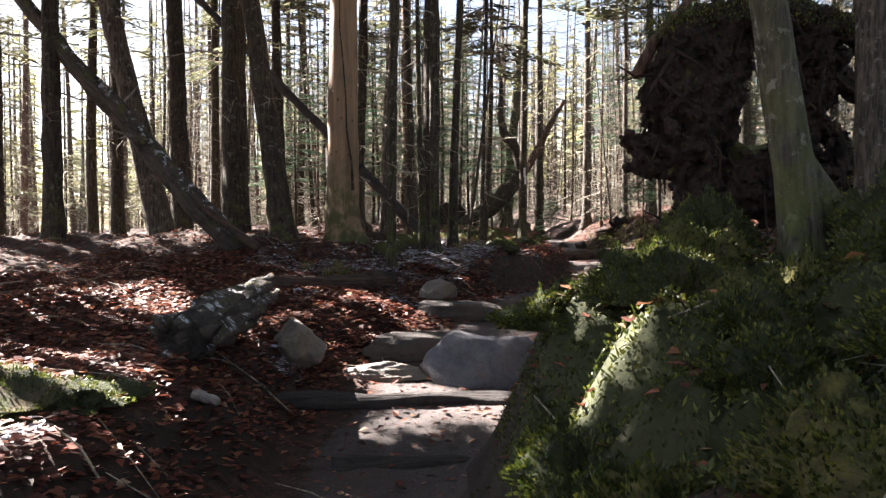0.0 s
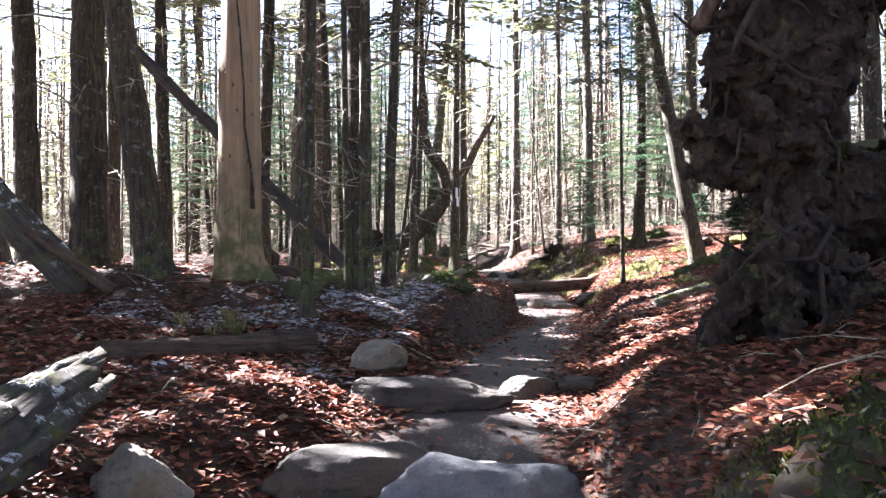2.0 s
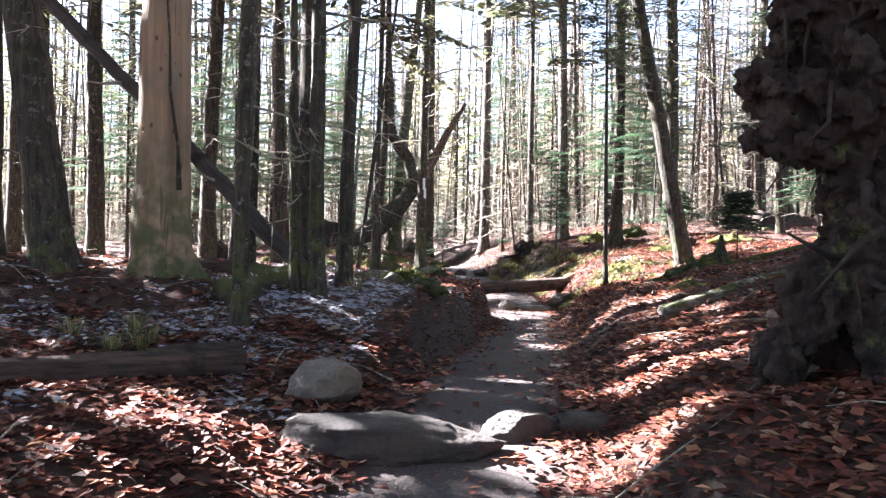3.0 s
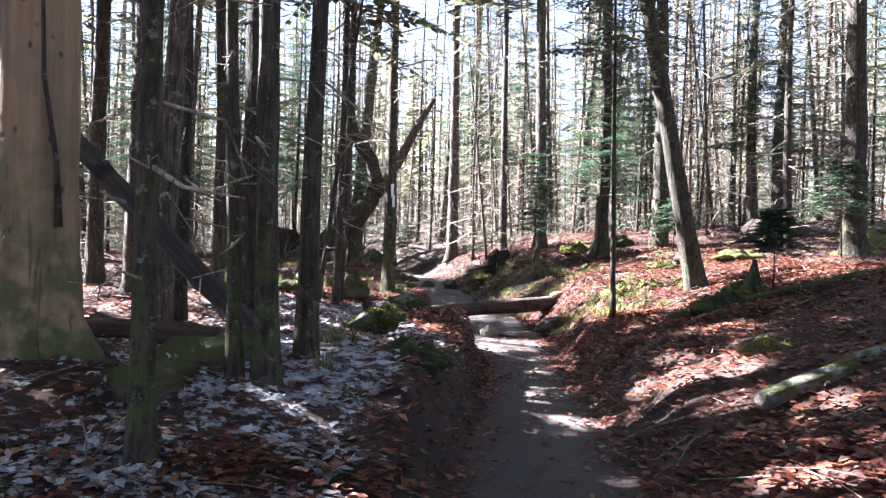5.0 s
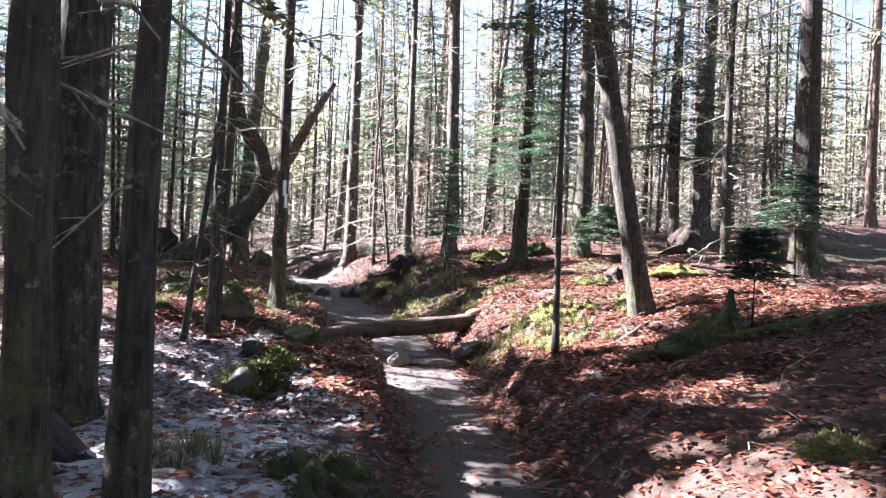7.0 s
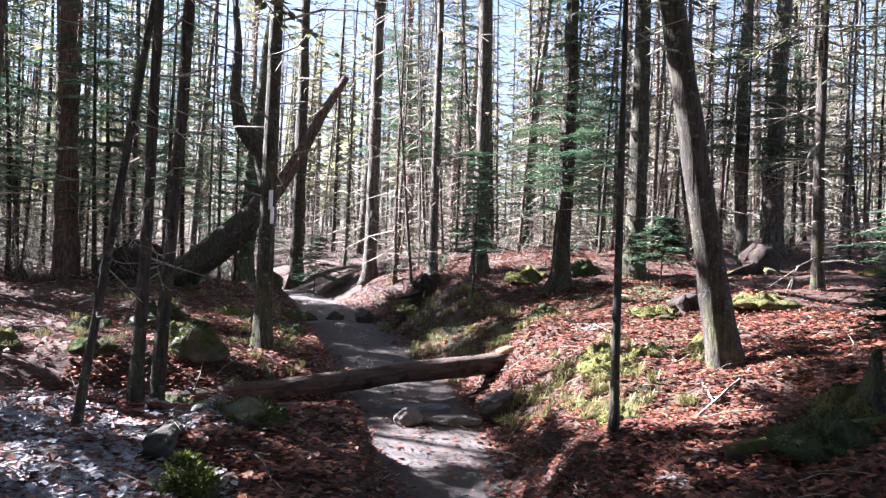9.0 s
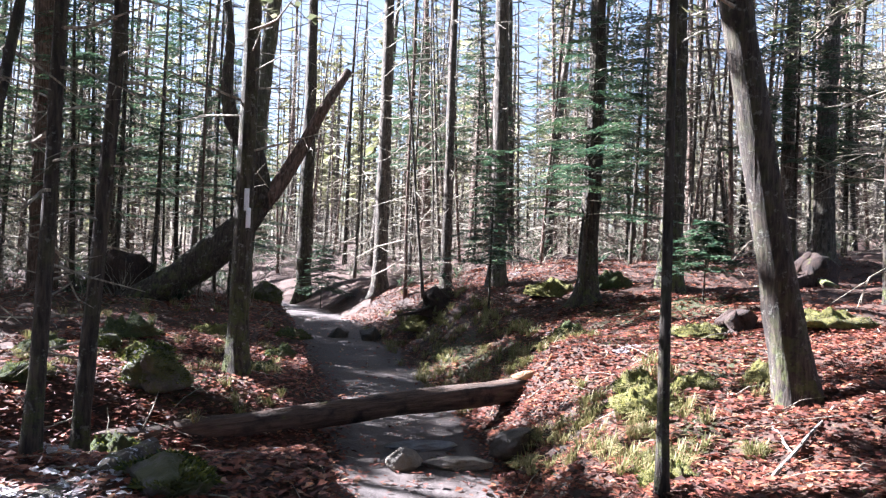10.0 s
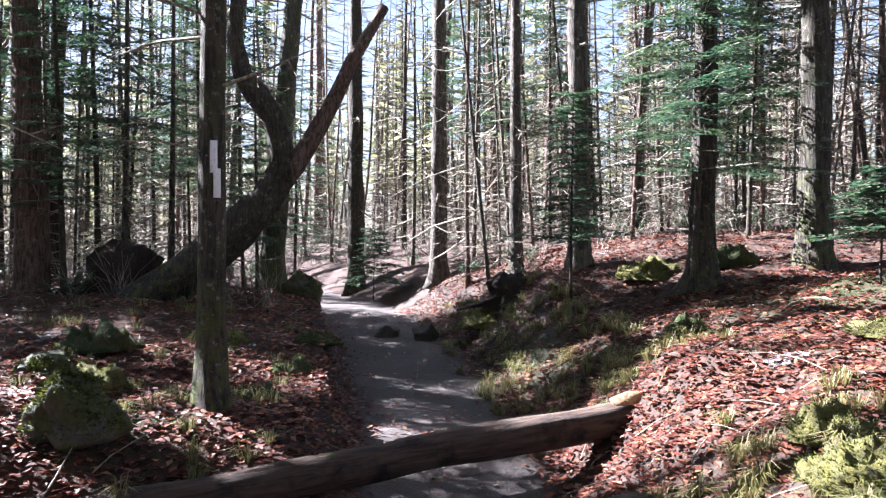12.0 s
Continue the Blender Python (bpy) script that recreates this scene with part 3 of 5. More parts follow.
tree((9.0, 17.2), 0.19, 13, (-0.02, 0.0), 29, BARK_DARK, 0.6, 24, 1.2, 1.1, 0.24, 64, "dark forked spruce on the leafy bank", crown_len=2.3)
tree((6.15, 24.2), 0.15, 14, (-0.01, 0.0), 30, BARK_GREY, 0.6, 30, 1.2, 1.0, 0.4, 64, TREE_DARK, crown_len=2.3)
tree((6.75, 22.0), 0.14, 14, (0.0, 0.0), 31, BARK_DARK, 1.3, 34, 1.0, 1.1, 0.4, 64, "dark spruce on a wide mossy root flare", crown_len=2.3)
tree((8.1, 22.0), 0.17, 14, (-0.02, 0.0), 32, BARK_MOSSY, 0.8, 30, 1.4, 1.1, 0.24, 64, "lichen-spotted spruce trunk on the leafy rise", crown_len=2.3)
tree((4.95, 28.2), 0.16, 14, (0.0, 0.0), 33, BARK_GREY, 0.9, 36, 1.0, 1.0, 0.4, 20, "sunlit grey spruce beside the trail bend")
tree((3.7, 31.5), 0.19, 14, (0.0, 0.0), 34, BARK_DARK, 0.5, 30, 1.2, 1.0, 0.4, 20, TREE_DARK)
tree((5.8, 26.1), 0.1, 12, (0.0, 0.0), 35, BARK_GREY, 0.5, 36, 1.0, 0.9, 0.4, 16, TREE_DARK)
tree((11.2, 23.4), 0.13, 13, (0.0, 0.0), 36, BARK_GREY, 0.5, 30, 1.0, 1.0, 0.24, 20, TREE_DARK)
tree((11.9, 23.4), 0.18, 14, (0.0, 0.0), 37, BARK_GREY, 0.6, 26, 1.0, 1.0, 0.24, 20, TREE_DARK)
PALE = tree((1.52, 3.3), 0.085, 8, (-0.17, 0.0), 38, BARK_LICHEN, 1.3, 6, 1.6, 0.8, 0.6, 15, "pale lichened tree with a buttressed mossy foot on the bank", 0.18, 0.05, 20)
for k, (x, y, r) in enumerate(((0.34, -0.05, 0.07), (-0.2, -0.15, 0.05), (0.1, 0.3, 0.05))):
    part("buttress", Buf().tube([(-0.12, 0, 0.75), (0.3 * x - 0.04, 0.3 * y, 0.42), (0.7 * x, 0.7 * y, 0.18), (x * 1.15, y * 1.15, -0.06)], [0.03, r, r, r * 0.6], 10, 0.25, 0, k), BARK_LICHEN, PALE, "mossy root spur")
tree((3.1, 5.9), 0.12, 10, (0.0, 0.0), 40, BARK_GREY, 0.6, 20, 1.6, 0.9, 0.5, 15, TREE_DARK)


def blaze_tree():
    root = tree((1.92, 19.75), 0.105, 12, (0.008, 0.0), 41, BARK_MOSSY, 0.7, 34, 1.7, 1.1, 0.5, 30, "trail tree with a white painted blaze, mossy foot", 0.12, 0.02, 18, name="blazed_tree", top_r=0.3)
    for z, u, hh in ((1.86, -0.014, 0.22), (1.68, 0.01, 0.2)):
        buf = Buf()
        for i in range(5):
            for k in range(4):
                a = math.radians(-84 + k * 9) + u * 9
                r = 0.116 - 0.008 * z / 2
                buf.v.append((math.cos(a) * r + 0.012, math.sin(a) * r, z - hh / 2 + hh * i / 4))
        for i in range(4):
            for k in range(3):
                q = i * 4 + k
                buf.f.append((q, q + 1, q + 5, q + 4))
        paint = part("paint_blaze", buf, PAINT, root, "white paint stripe")
        paint.modifiers.new("thick", "SOLIDIFY").thickness = 0.004


blaze_tree()


def crooked_tree():
    """The twisted tree that forks into two arms beyond the blazed tree."""
    x, y = 0.3, 24.6
    z = ground_at(x, y) - 0.1
    root = thing("crooked_tree", (x, y, z), "twisted dark sprawling tree forking into two bare arms", "tree")

    def limb(pts, radii, rough, seed, bark_mat, flare=0.0):
        part("trunk" if flare else "limb", Buf().tube([(px, py, pz - z) for px, py, pz in pts], radii, 14, rough, flare, seed), bark_mat, root)

    limb([(0.0, 0.1, z), (0.1, 0.05, 1.42), (0.77, 0, 1.8), (1.1, 0, 2.05), (1.43, 0, 2.33), (1.8, 0, 2.75), (2.05, 0, 3.15)], [0.2, 0.19, 0.22, 0.25, 0.27, 0.2, 0.17], 0.4, 3, BARK_DARK, 0.3)
    limb([(2.0, 0, 2.95), (2.0, 0, 3.35), (1.89, 0, 3.79), (1.7, 0, 4.1), (1.52, 0, 4.32), (1.41, 0, 4.8), (1.45, 0.1, 5.6), (1.3, 0.1, 7.2)], [0.18, 0.15, 0.14, 0.15, 0.13, 0.09, 0.07, 0.04], 0.35, 5, BARK_DARK)
    limb([(1.98, 0, 3.0), (2.2, 0, 3.2), (2.5, 0, 3.73), (2.7, 0, 4.1), (2.89, -0.1, 4.52), (3.32, -0.1, 5.25)], [0.16, 0.13, 0.11, 0.1, 0.09, 0.06], 0.35, 7, BARK_RED)


crooked_tree()
tree((2.05, 26.9), 0.2, 12, (0.09, 0.0), 42, BARK_LICHEN, 0.4, 30, 1.4, 1.0, 0.4, 30, "pale grey trunk standing behind the forked tree")


def fir_sapling(at, h, seed, first=0.3, size=0.8, r=0.02, label="young green fir sapling with flat needle sprays", whorls=19):
    rng = random.Random(seed)
    x, y = at
    root = thing("fir_sapling", (x, y, ground_at(x, y) - 0.05), label, "sapling", "young firs")
    pts = stem_line(h, (rng.uniform(-0.03, 0.03), 0), 0.03, rng, 12)
    part("trunk", Buf().tube(pts, [r * (1 - 0.8 * p.z / h) for p in pts], 7, 0.2, 0.3, seed), BARK_DARK, root)
    limbs, needles = Buf(), Buf()
    for k in range(whorls):
        z = h * (first + (0.98 - first) * (k + 0.5 * rng.random()) / whorls)
        p = min(pts, key=lambda q: abs(q.z - z)).copy()
        p.z = z
        turn = rng.uniform(0, 6)
        for j in range(rng.choice((3, 4, 4, 5))):
            a = turn + j * 1.5 + rng.uniform(-0.4, 0.4)
            d = Vector((math.cos(a), math.sin(a), rng.uniform(-0.1, 0.25))).normalized()
            ln = size * (1.1 - 0.85 * (z / h - first) / (1 - first)) * rng.uniform(0.55, 1.15)
            limbs.tube([p, p + d * ln * 0.5, p + d * ln - Vector((0, 0, 0.15 * ln))], [0.007, 0.005, 0.002], 3, cap=False)
            for s in np.linspace(0.2, 0.95, max(4, int(ln * 9))):
                at_ = p + d * (ln * s) - Vector((0, 0, 0.15 * ln * s * s))
                for way in (-1, 1):
                    sd = d.cross(Vector((0, 0, 1))) * way
                    e = (sd * 0.9 + d * 0.7).normalized()
                    tl = 0.32 * ln * (1.1 - s) + 0.06
                    spray(needles, rng, at_, e, tl, max(3, int(tl * 24)), 0.1, 0.018, 0.2)
    tagged(part("twig_mass", limbs, TWIG, root), kind="stuff")
    part("crown", needles, FIR_GREEN, root, "dark green flat needle sprays", smooth=False)
    return root


fir_sapling((4.05, 15.25), 5.2, 51, 0.62, 0.9, 0.038, "tall thin dark fir sapling with a green top", 12)
fir_sapling((6.6, 21.9), 6.4, 52, 0.2, 1.2, 0.04, whorls=24)
for k, (x, y) in enumerate(((-0.5, 27.0), (0.9, 28.2), (-2.4, 28.6))):
    fir_sapling((x, y), 7.5 - 0.4 * k, 90 + k, 0.28, 1.6, 0.05, whorls=24)
fir_sapling((5.6, 22.9), 2.6, 53, 0.3, 0.7)
fir_sapling((7.4, 20.1), 1.1, 54, 0.4, 0.5, 0.012)
fir_sapling((8.3, 16.6), 1.6, 55, 0.45, 0.7, 0.015)
fir_sapling((3.9, 29.6), 1.5, 56, 0.3, 0.7, 0.015)
fir_sapling((-0.5, 25.2), 6.5, 57, 0.18, 1.1, 0.045)
fir_sapling((-2.6, 24.0), 6.0, 59, 0.15, 1.3, 0.04)
fir_sapling((1.9, 26.3), 4.5, 60, 0.2, 1.0, 0.03)
fir_sapling((-3.6, 20.0), 5.0, 61, 0.25, 1.2, 0.035)
fir_sapling((8.7, 24.4), 4.6, 62, 0.4, 1.1, 0.035)
fir_sapling((5.4, 14.0), 1.0, 63, 0.5, 0.4, 0.01)
FIRS = [fir_sapling((10.8, 22.8), 5.6, 64, 0.35, 1.4, 0.04), fir_sapling((-2.2, 25.8), 6.2, 65, 0.2, 1.4, 0.04), fir_sapling((8.9, 26.2), 4.8, 66, 0.25, 1.3, 0.03)]
for k, (x, y) in enumerate(((13.4, 24.6), (2.4, 31.4), (10.3, 27.6), (13.8, 18.2), (-3.8, 26.5), (0.6, 29.0), (7.4, 29.5), (14.5, 23.4), (-6.2, 29.4), (6.3, 31.5))):
    copy_thing(FIRS[k % 3], Matrix.Translation((x, y, ground_at(x, y) - 0.05)) @ pose(0, 0, 0, 0, 0, 77 * k) @ Matrix.Diagonal((1, 1, 0.8 + 0.06 * k, 1)))
# Added out of view on the left to shade the mossy bank.
tree((-5.3, 8.0), 0.14, 12, (0.0, 0.0), 71, BARK_DARK, 0.5, 20, 1.5, 1.0, 0.3, 80, TREE_DARK, crown_len=2.0, needle_w=0.04)
# Spruces added to block sun and sky; most stand out of view.
for k, (x, y) in enumerate(((2.6, -1.6), (-2.2, -2.2), (4.6, 1.4), (5.1, 4.6), (6.4, 7.8), (-2.7, 0.4), (8.2, 10.4), (8.4, 13.6), (-6.6, 9.4), (-6.2, 6.8), (-3.9, 4.2), (-7.4, 12.2), (-6.2, 15.6), (-7.6, 17.8), (-5.4, 19.4), (-8.2, 15.0), (-4.9, 10.3), (-7.2, 11.4), (-5.0, 7.2), (-6.0, 8.2), (-3.2, 16.2), (-4.4, 17.6), (-2.5, 18.3), (-1.7, 16.5), (-4.4, 25.2), (-1.3, 27.6), (-9.0, 13.5), (-8.6, 10.2), (-10.2, 12.0), (-7.9, 13.6), (-6.0, 22.6), (-7.2, 25.4), (-5.2, 27.6), (-10.4, 14.0))):
    tree((x, y), 0.13, 12.5, (0.0, 0.0), 80 + k, BARK_DARK, 0.5, 24, 1.5, 1.0, 0.3, 50, TREE_DARK, sides=10, crown_len=1.9, needle_w=0.05, shade_roof=58)
# Two more unseen trees, dense-crowned, added to shade the bank.
tree((-4.5, 6.6), 0.12, 11, (0.0, 0.0), 72, BARK_DARK, 0.5, 20, 1.5, 1.0, 0.3, 95, TREE_DARK, crown_len=2.0, needle_w=0.085)
tree((-3.75, 5.5), 0.12, 11, (0.0, 0.0), 73, BARK_DARK, 0.5, 20, 1.5, 0.8, 0.36, 80, TREE_DARK, crown_len=1.6, needle_w=0.055)


def background_wood():
    """The wood round about: copies of eight spruces, set apart from the trail and from one another."""
    rng = random.Random(77)
    kinds = []
    spots = [(o.location.x, o.location.y) for o in scene.objects if o.get("category") in ("tree", "sapling")]

    def free(x, y, gap):
        d = x - trail_x(y)
        if -3 < y < 36 and -1.6 < d < 2.2 or math.hypot(x, y) < 4:
            return False
        if -4.6 < x < 5.5 and 3 < y < 11 or -2.2 < x < 5.5 and 3 < y < 18:
            return False
        if 4 < x < 7.5 and 9 < y < 21 or -1.6 < x < 5 and 17 < y < 25 or 5 < x < 9 and 20 < y < 24:
            return False
        return all((x - a) ** 2 + (y - b) ** 2 > gap * gap for a, b in spots)

    count = 0
    while count < 290:
        y = rng.uniform(-14, 62)
        x = 2 + 0.15 * y + rng.uniform(-1, 1) * (13 + 0.48 * max(y, 0))
        if y < 2 and rng.random() < 0.6:
            continue
        if not free(x, y, 1.15 if y > 18 else 1.4) or x < -3 - 0.1 * y and rng.random() < 0.15:
            continue
        spots.append((x, y))
        if len(kinds) < 11:
            i = len(kinds)
            dense, bare = 5 < i < 9, i > 8
            kinds.append(tree((x, y), rng.choice((0.06, 0.08, 0.1, 0.12, 0.16)), rng.uniform(10, 15), (rng.uniform(-0.03, 0.03), rng.uniform(-0.03, 0.03)), 200 + i, (BARK_GREY, BARK_DARK, BARK_RED)[i % 3], 0.5, 40 if bare else 62, 0.5, 1.35, 0.28 if dense else (0.35, 0.45, 0.5)[i % 3], 0 if bare else 44 if dense else 24, "slim spruce with dry grey branches in the dense wood", shade_roof=0, sides=9, group="spruces of the wood", crown_len=1.9 if dense else 1.2))
        else:
            # Unseen trees below y = 2 get dense crowns, added to block sky.
            base = rng.choice(kinds[6:9] if y < 2 else kinds[:6])
            # A bare kind stands in where a crown would shade a sun patch.
            if any(shades_sun_patch(Vector((x, y, 1.0 + q)), 0.6) for q in (5, 7, 9, 11)):
                base = rng.choice(kinds[9:])
            s = rng.uniform(0.8, 1.15)
            copy_thing(base, Matrix.Translation((x, y, ground_at(x, y) - 0.12)) @ pose(0, 0, 0, rng.uniform(-2, 2), rng.uniform(-2, 2), rng.uniform(0, 360)) @ Matrix.Diagonal((s, s, rng.uniform(0.85, 1.1), 1)))
        count += 1


background_wood()


def far_woods():
    """Dense spruce wood beyond, too far off to count."""
    rng = random.Random(5)
    stems, needles = Buf(), Buf()
    for _ in range(1050):
        a = rng.uniform(-1.3, 1.1)
        dist = rng.uniform(56, 130)
        x, y = 2 + math.sin(a) * dist, 6 + math.cos(a) * dist
        z = base_ground(x, y)[0] - 0.2
        h, r = rng.uniform(11, 17), rng.uniform(0.08, 0.2)
        stems.tube([(x, y, z), (x + rng.uniform(-0.3, 0.3), y, z + h)], [r, 0.03], 5, cap=False)
        for k in range(115):
            s = rng.uniform(0.1, 1)
            b = rng.uniform(0, 6.28)
            d = Vector((math.cos(b), math.sin(b), rng.uniform(-0.5, 0.1)))
            p = Vector((x, y, z + h * s))
            e = p + d * rng.uniform(0.6, 2.0) * (1.2 - 0.8 * s)
            if s > 0.22:
                needles.kite(p, e, rng.uniform(0.06, 0.2), Vector((rng.uniform(-1, 1), rng.uniform(-1, 1), 1)))
            else:
                stems.tube([p, e], [0.02, 0.005], 3, cap=False)
    ob = thing("far_woods", (0, 0, 0), "dense distant spruce wood, needles coloured pale for sunlight", "woods", kind="stuff")
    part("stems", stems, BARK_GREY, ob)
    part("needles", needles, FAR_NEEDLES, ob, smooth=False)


far_woods()


def understory():
    """Young firs and bushy dead saplings that fill the wood between the trunks."""
    rng = random.Random(91)
    kinds = []
    made = 0
    while made < 85:
        y = rng.uniform(19, 62)
        x = 3 + rng.uniform(-1, 1) * (14 + 0.4 * y)
        d = x - trail_x(y)
        if -1.8 < d < 2.0 and y < 33 or y < 26 and (-4 < x < 10):
            continue
        made += 1
        if len(kinds) < 6:
            h = rng.uniform(2.2, 5.5)
            kinds.append(tree((x, y), 0.035, h, (0.0, 0.02), 400 + made, BARK_DARK, 0.3, 26, 0.15, 0.7, (0.12, 0.3, 0.5)[made % 3], 46, "young fir with sparse needles among the trunks", shade_roof=0, sides=6, name="young_fir", group="young firs of the wood", crown_len=1.1))
        else:
            k = rng.uniform(0.6, 1.3)
            copy_thing(rng.choice(kinds), Matrix.Translation((x, y, ground_at(x, y) - 0.1)) @ pose(0, 0, 0, 0, 0, rng.uniform(0, 360)) @ Matrix.Diagonal((k, k, rng.uniform(0.6, 1.2), 1)))


understory()


def pole_wood():
    """Close-set thin dead spruce poles with bare snapped twigs behind the first trees."""
    rng = random.Random(44)
    kinds = []
    made = 0
    while made < 300:
        y = rng.uniform(22, 50)
        x = 3 + 0.2 * (y - 20) + rng.uniform(-1, 1) * (9 + 0.55 * (y - 20))
        d = x - trail_x(y)
        if -1.3 < d < 1.4 and y < 34 or y < 26 and -3 < x < 8.5:
            continue
        made += 1
        if len(kinds) < 6:
            h = rng.uniform(6, 10)
            root = thing("dead_pole", (x, y, ground_at(x, y) - 0.1), "thin dead spruce pole with bare snapped twigs", "tree", "dead poles of the wood")
            pts = stem_line(h, (rng.uniform(-0.05, 0.05), rng.uniform(-0.05, 0.05)), 0.06, rng, 9)
            r = rng.uniform(0.025, 0.06)
            part("trunk", Buf().tube(pts, [r * (1 - 0.7 * p.z / h) for p in pts], 6, 0.2, 0.4, made), (BARK_GREY, BARK_RED)[made % 2], root)
            twig = Buf()
            for _ in range(64):
                q = rng.uniform(0.05, 0.98) * (len(pts) - 1)
                p = pts[int(q)].lerp(pts[min(int(q) + 1, len(pts) - 1)], q % 1)
                a = rng.uniform(0, 6.283)
                e = p + Vector((math.cos(a), math.sin(a), rng.uniform(-0.5, 0.35))) * rng.uniform(0.3, 1.4)
                m = p.lerp(e, 0.5) + Vector((0, 0, rng.uniform(-0.1, 0.08)))
                b = rng.uniform(0.006, 0.014)
                twig.tube([p, m, e], [b, b * 0.8, b * 0.3], 3, cap=False)
            tagged(part("twig_mass", twig, TWIG, root), kind="stuff")
            kinds.append(root)
        else:
            k = rng.uniform(0.8, 1.3)
            copy_thing(rng.choice(kinds), Matrix.Translation((x, y, ground_at(x, y) - 0.1)) @ pose(0, 0, 0, rng.uniform(-5, 5), rng.uniform(-5, 5), rng.uniform(0, 360)) @ Matrix.Diagonal((k, k, rng.uniform(0.8, 1.3), 1)))


pole_wood()


def brush():
    """Low twiggy scrub and seedlings on the floor of the wood."""
    rng = random.Random(45)
    wood, green = Buf(), Buf()
    for _ in range(1000):
        y = rng.uniform(24.5, 50)
        x = 3 + 0.2 * (y - 20) + rng.uniform(-1, 1) * (8 + 0.6 * (y - 20))
        d = x - trail_x(y)
        if -1.3 < d < 1.6:
            continue
        z = ground_at(x, y) - 0.03
        tall = rng.uniform(0.25, 1.0)
        leafy = rng.random() < 0.35
        for _ in range(8):
            a = rng.uniform(0, 6.283)
            p = Vector((x + rng.uniform(-0.15, 0.15), y + rng.uniform(-0.15, 0.15), z))
            e = p + Vector((math.cos(a) * rng.uniform(0.1, 0.7), math.sin(a) * rng.uniform(0.1, 0.7), rng.uniform(0.4, 1))) * tall
            wood.tube([p, p.lerp(e, 0.5) + Vector((0, 0, 0.06 * tall)), e], [0.006, 0.004, 0.002], 3, cap=False)
            if leafy:
                spray(green, rng, p.lerp(e, 0.3), (e - p).normalized(), (e - p).length * 0.7, 6, 0.12, 0.018)
    ob = thing("brush", (0, 0, 0), "low twiggy scrub and green seedlings between the trunks", "brush", kind="stuff")
    part("scrub_wood", wood, TWIG, ob)
    part("scrub_leaf", green, FIR_GREEN, ob, smooth=False)


brush()

# ---- the uprooted stump ----


def uprooted_stump():
    ox, oy, oz = 2.2, 6.95, 0.98
    root = thing("uprooted_stump", (ox, oy, oz), "huge dark uprooted stump of twisted roots with mossy top", "stump")
    buf = Buf()
    rng = random.Random(8)

    def t(pts, radii, sides, rough, seed, ropes=0):
        """One limb of the root mass, with ropy strands running over it."""
        buf.tube(pts, radii, sides, rough, 0, seed)
        run = np.linspace(0, len(pts) - 1, 5 * len(pts))
        core = [Vector([float(np.interp(q, range(len(pts)), [p[i] for p in pts])) for i in range(3)]) for q in run]
        girth = [float(np.interp(q, range(len(pts)), radii)) for q in run]
        for k in range(ropes):
            a, twist, r0 = 6.283 * (k + rng.random()) / ropes, rng.uniform(-0.09, 0.09), rng.uniform(0.02, 0.06)
            first, last = rng.randint(0, len(run) // 3), rng.randint(2 * len(run) // 3, len(run))
            side = (core[-1] - core[0]).orthogonal().normalized()
            up = (core[-1] - core[0]).normalized().cross(side)
            strand = []
            for i in range(first, last):
                w = a + twist * i + 0.35 * math.sin(i * 0.7 + k)
                out = girth[i] * (1.08 + 0.16 * math.sin(i * 0.9 + 2 * k))
                strand.append(core[i] + (side * math.cos(w) + up * math.sin(w)) * out)
            if len(strand) > 2:
                buf.tube(strand, [r0 * rng.uniform(0.75, 1.2) for _ in strand], 7, 0.3, 0, k)

    t([(-0.16, 0.1, -0.2), (-0.12, 0.08, 0.2), (-0.07, 0, 0.5), (-0.05, 0, 0.84), (-0.1, 0, 1.15), (-0.07, 0, 1.55), (-0.02, 0, 2.0), (0.1, 0, 2.3)], [0.1, 0.15, 0.18, 0.17, 0.3, 0.36, 0.34, 0.18], 14, 0.5, 1, 13)
    for k, (x, y) in enumerate(((-0.55, -0.1), (-0.3, -0.4), (0.06, -0.42), (0.42, -0.32), (0.78, -0.05), (-0.4, 0.3), (0.35, 0.3))):
        t([(-0.06 + 0.06 * x, 0.04 * y, 0.78), (0.3 * x - 0.05, 0.35 * y, 0.5), (0.75 * x, 0.75 * y, 0.2), (1.05 * x, 1.05 * y, -0.12)], [0.11, 0.11, 0.085, 0.05], 9, 0.5, 20 + k, 3)
    t([(-0.1, 0, 1.15), (-0.36, -0.05, 1.08), (-0.54, -0.08, 1.14), (-0.72, -0.1, 1.24)], [0.22, 0.15, 0.09, 0.02], 10, 0.5, 5, 6)
    t([(-0.15, 0, 0.98), (-0.42, -0.1, 0.97), (-0.68, -0.12, 1.0)], [0.11, 0.06, 0.02], 8, 0.5, 6, 3)
    t([(-0.25, 0, 1.5), (-0.42, -0.05, 1.6), (-0.52, -0.05, 1.5)], [0.2, 0.13, 0.06], 9, 0.6, 7, 4)
    t([(-0.3, -0.02, 1.95), (-0.46, -0.04, 1.7), (-0.5, -0.05, 1.3)], [0.1, 0.07, 0.03], 8, 0.4, 17, 2)
    t([(0.02, 0, 2.1), (0.35, 0.05, 2.2), (0.6, 0.05, 2.22), (0.9, 0, 2.15)], [0.24, 0.14, 0.19, 0.25], 10, 0.5, 8, 8)
    t([(0.1, -0.05, 2.0), (0.3, -0.02, 1.95), (0.42, 0, 1.8)], [0.14, 0.09, 0.03], 8, 0.5, 9, 2)
    t([(0.88, 0, 2.25), (0.9, 0, 1.85), (0.86, 0, 1.45), (0.76, 0.05, 1.1)], [0.24, 0.22, 0.16, 0.18], 12, 0.5, 10, 9)
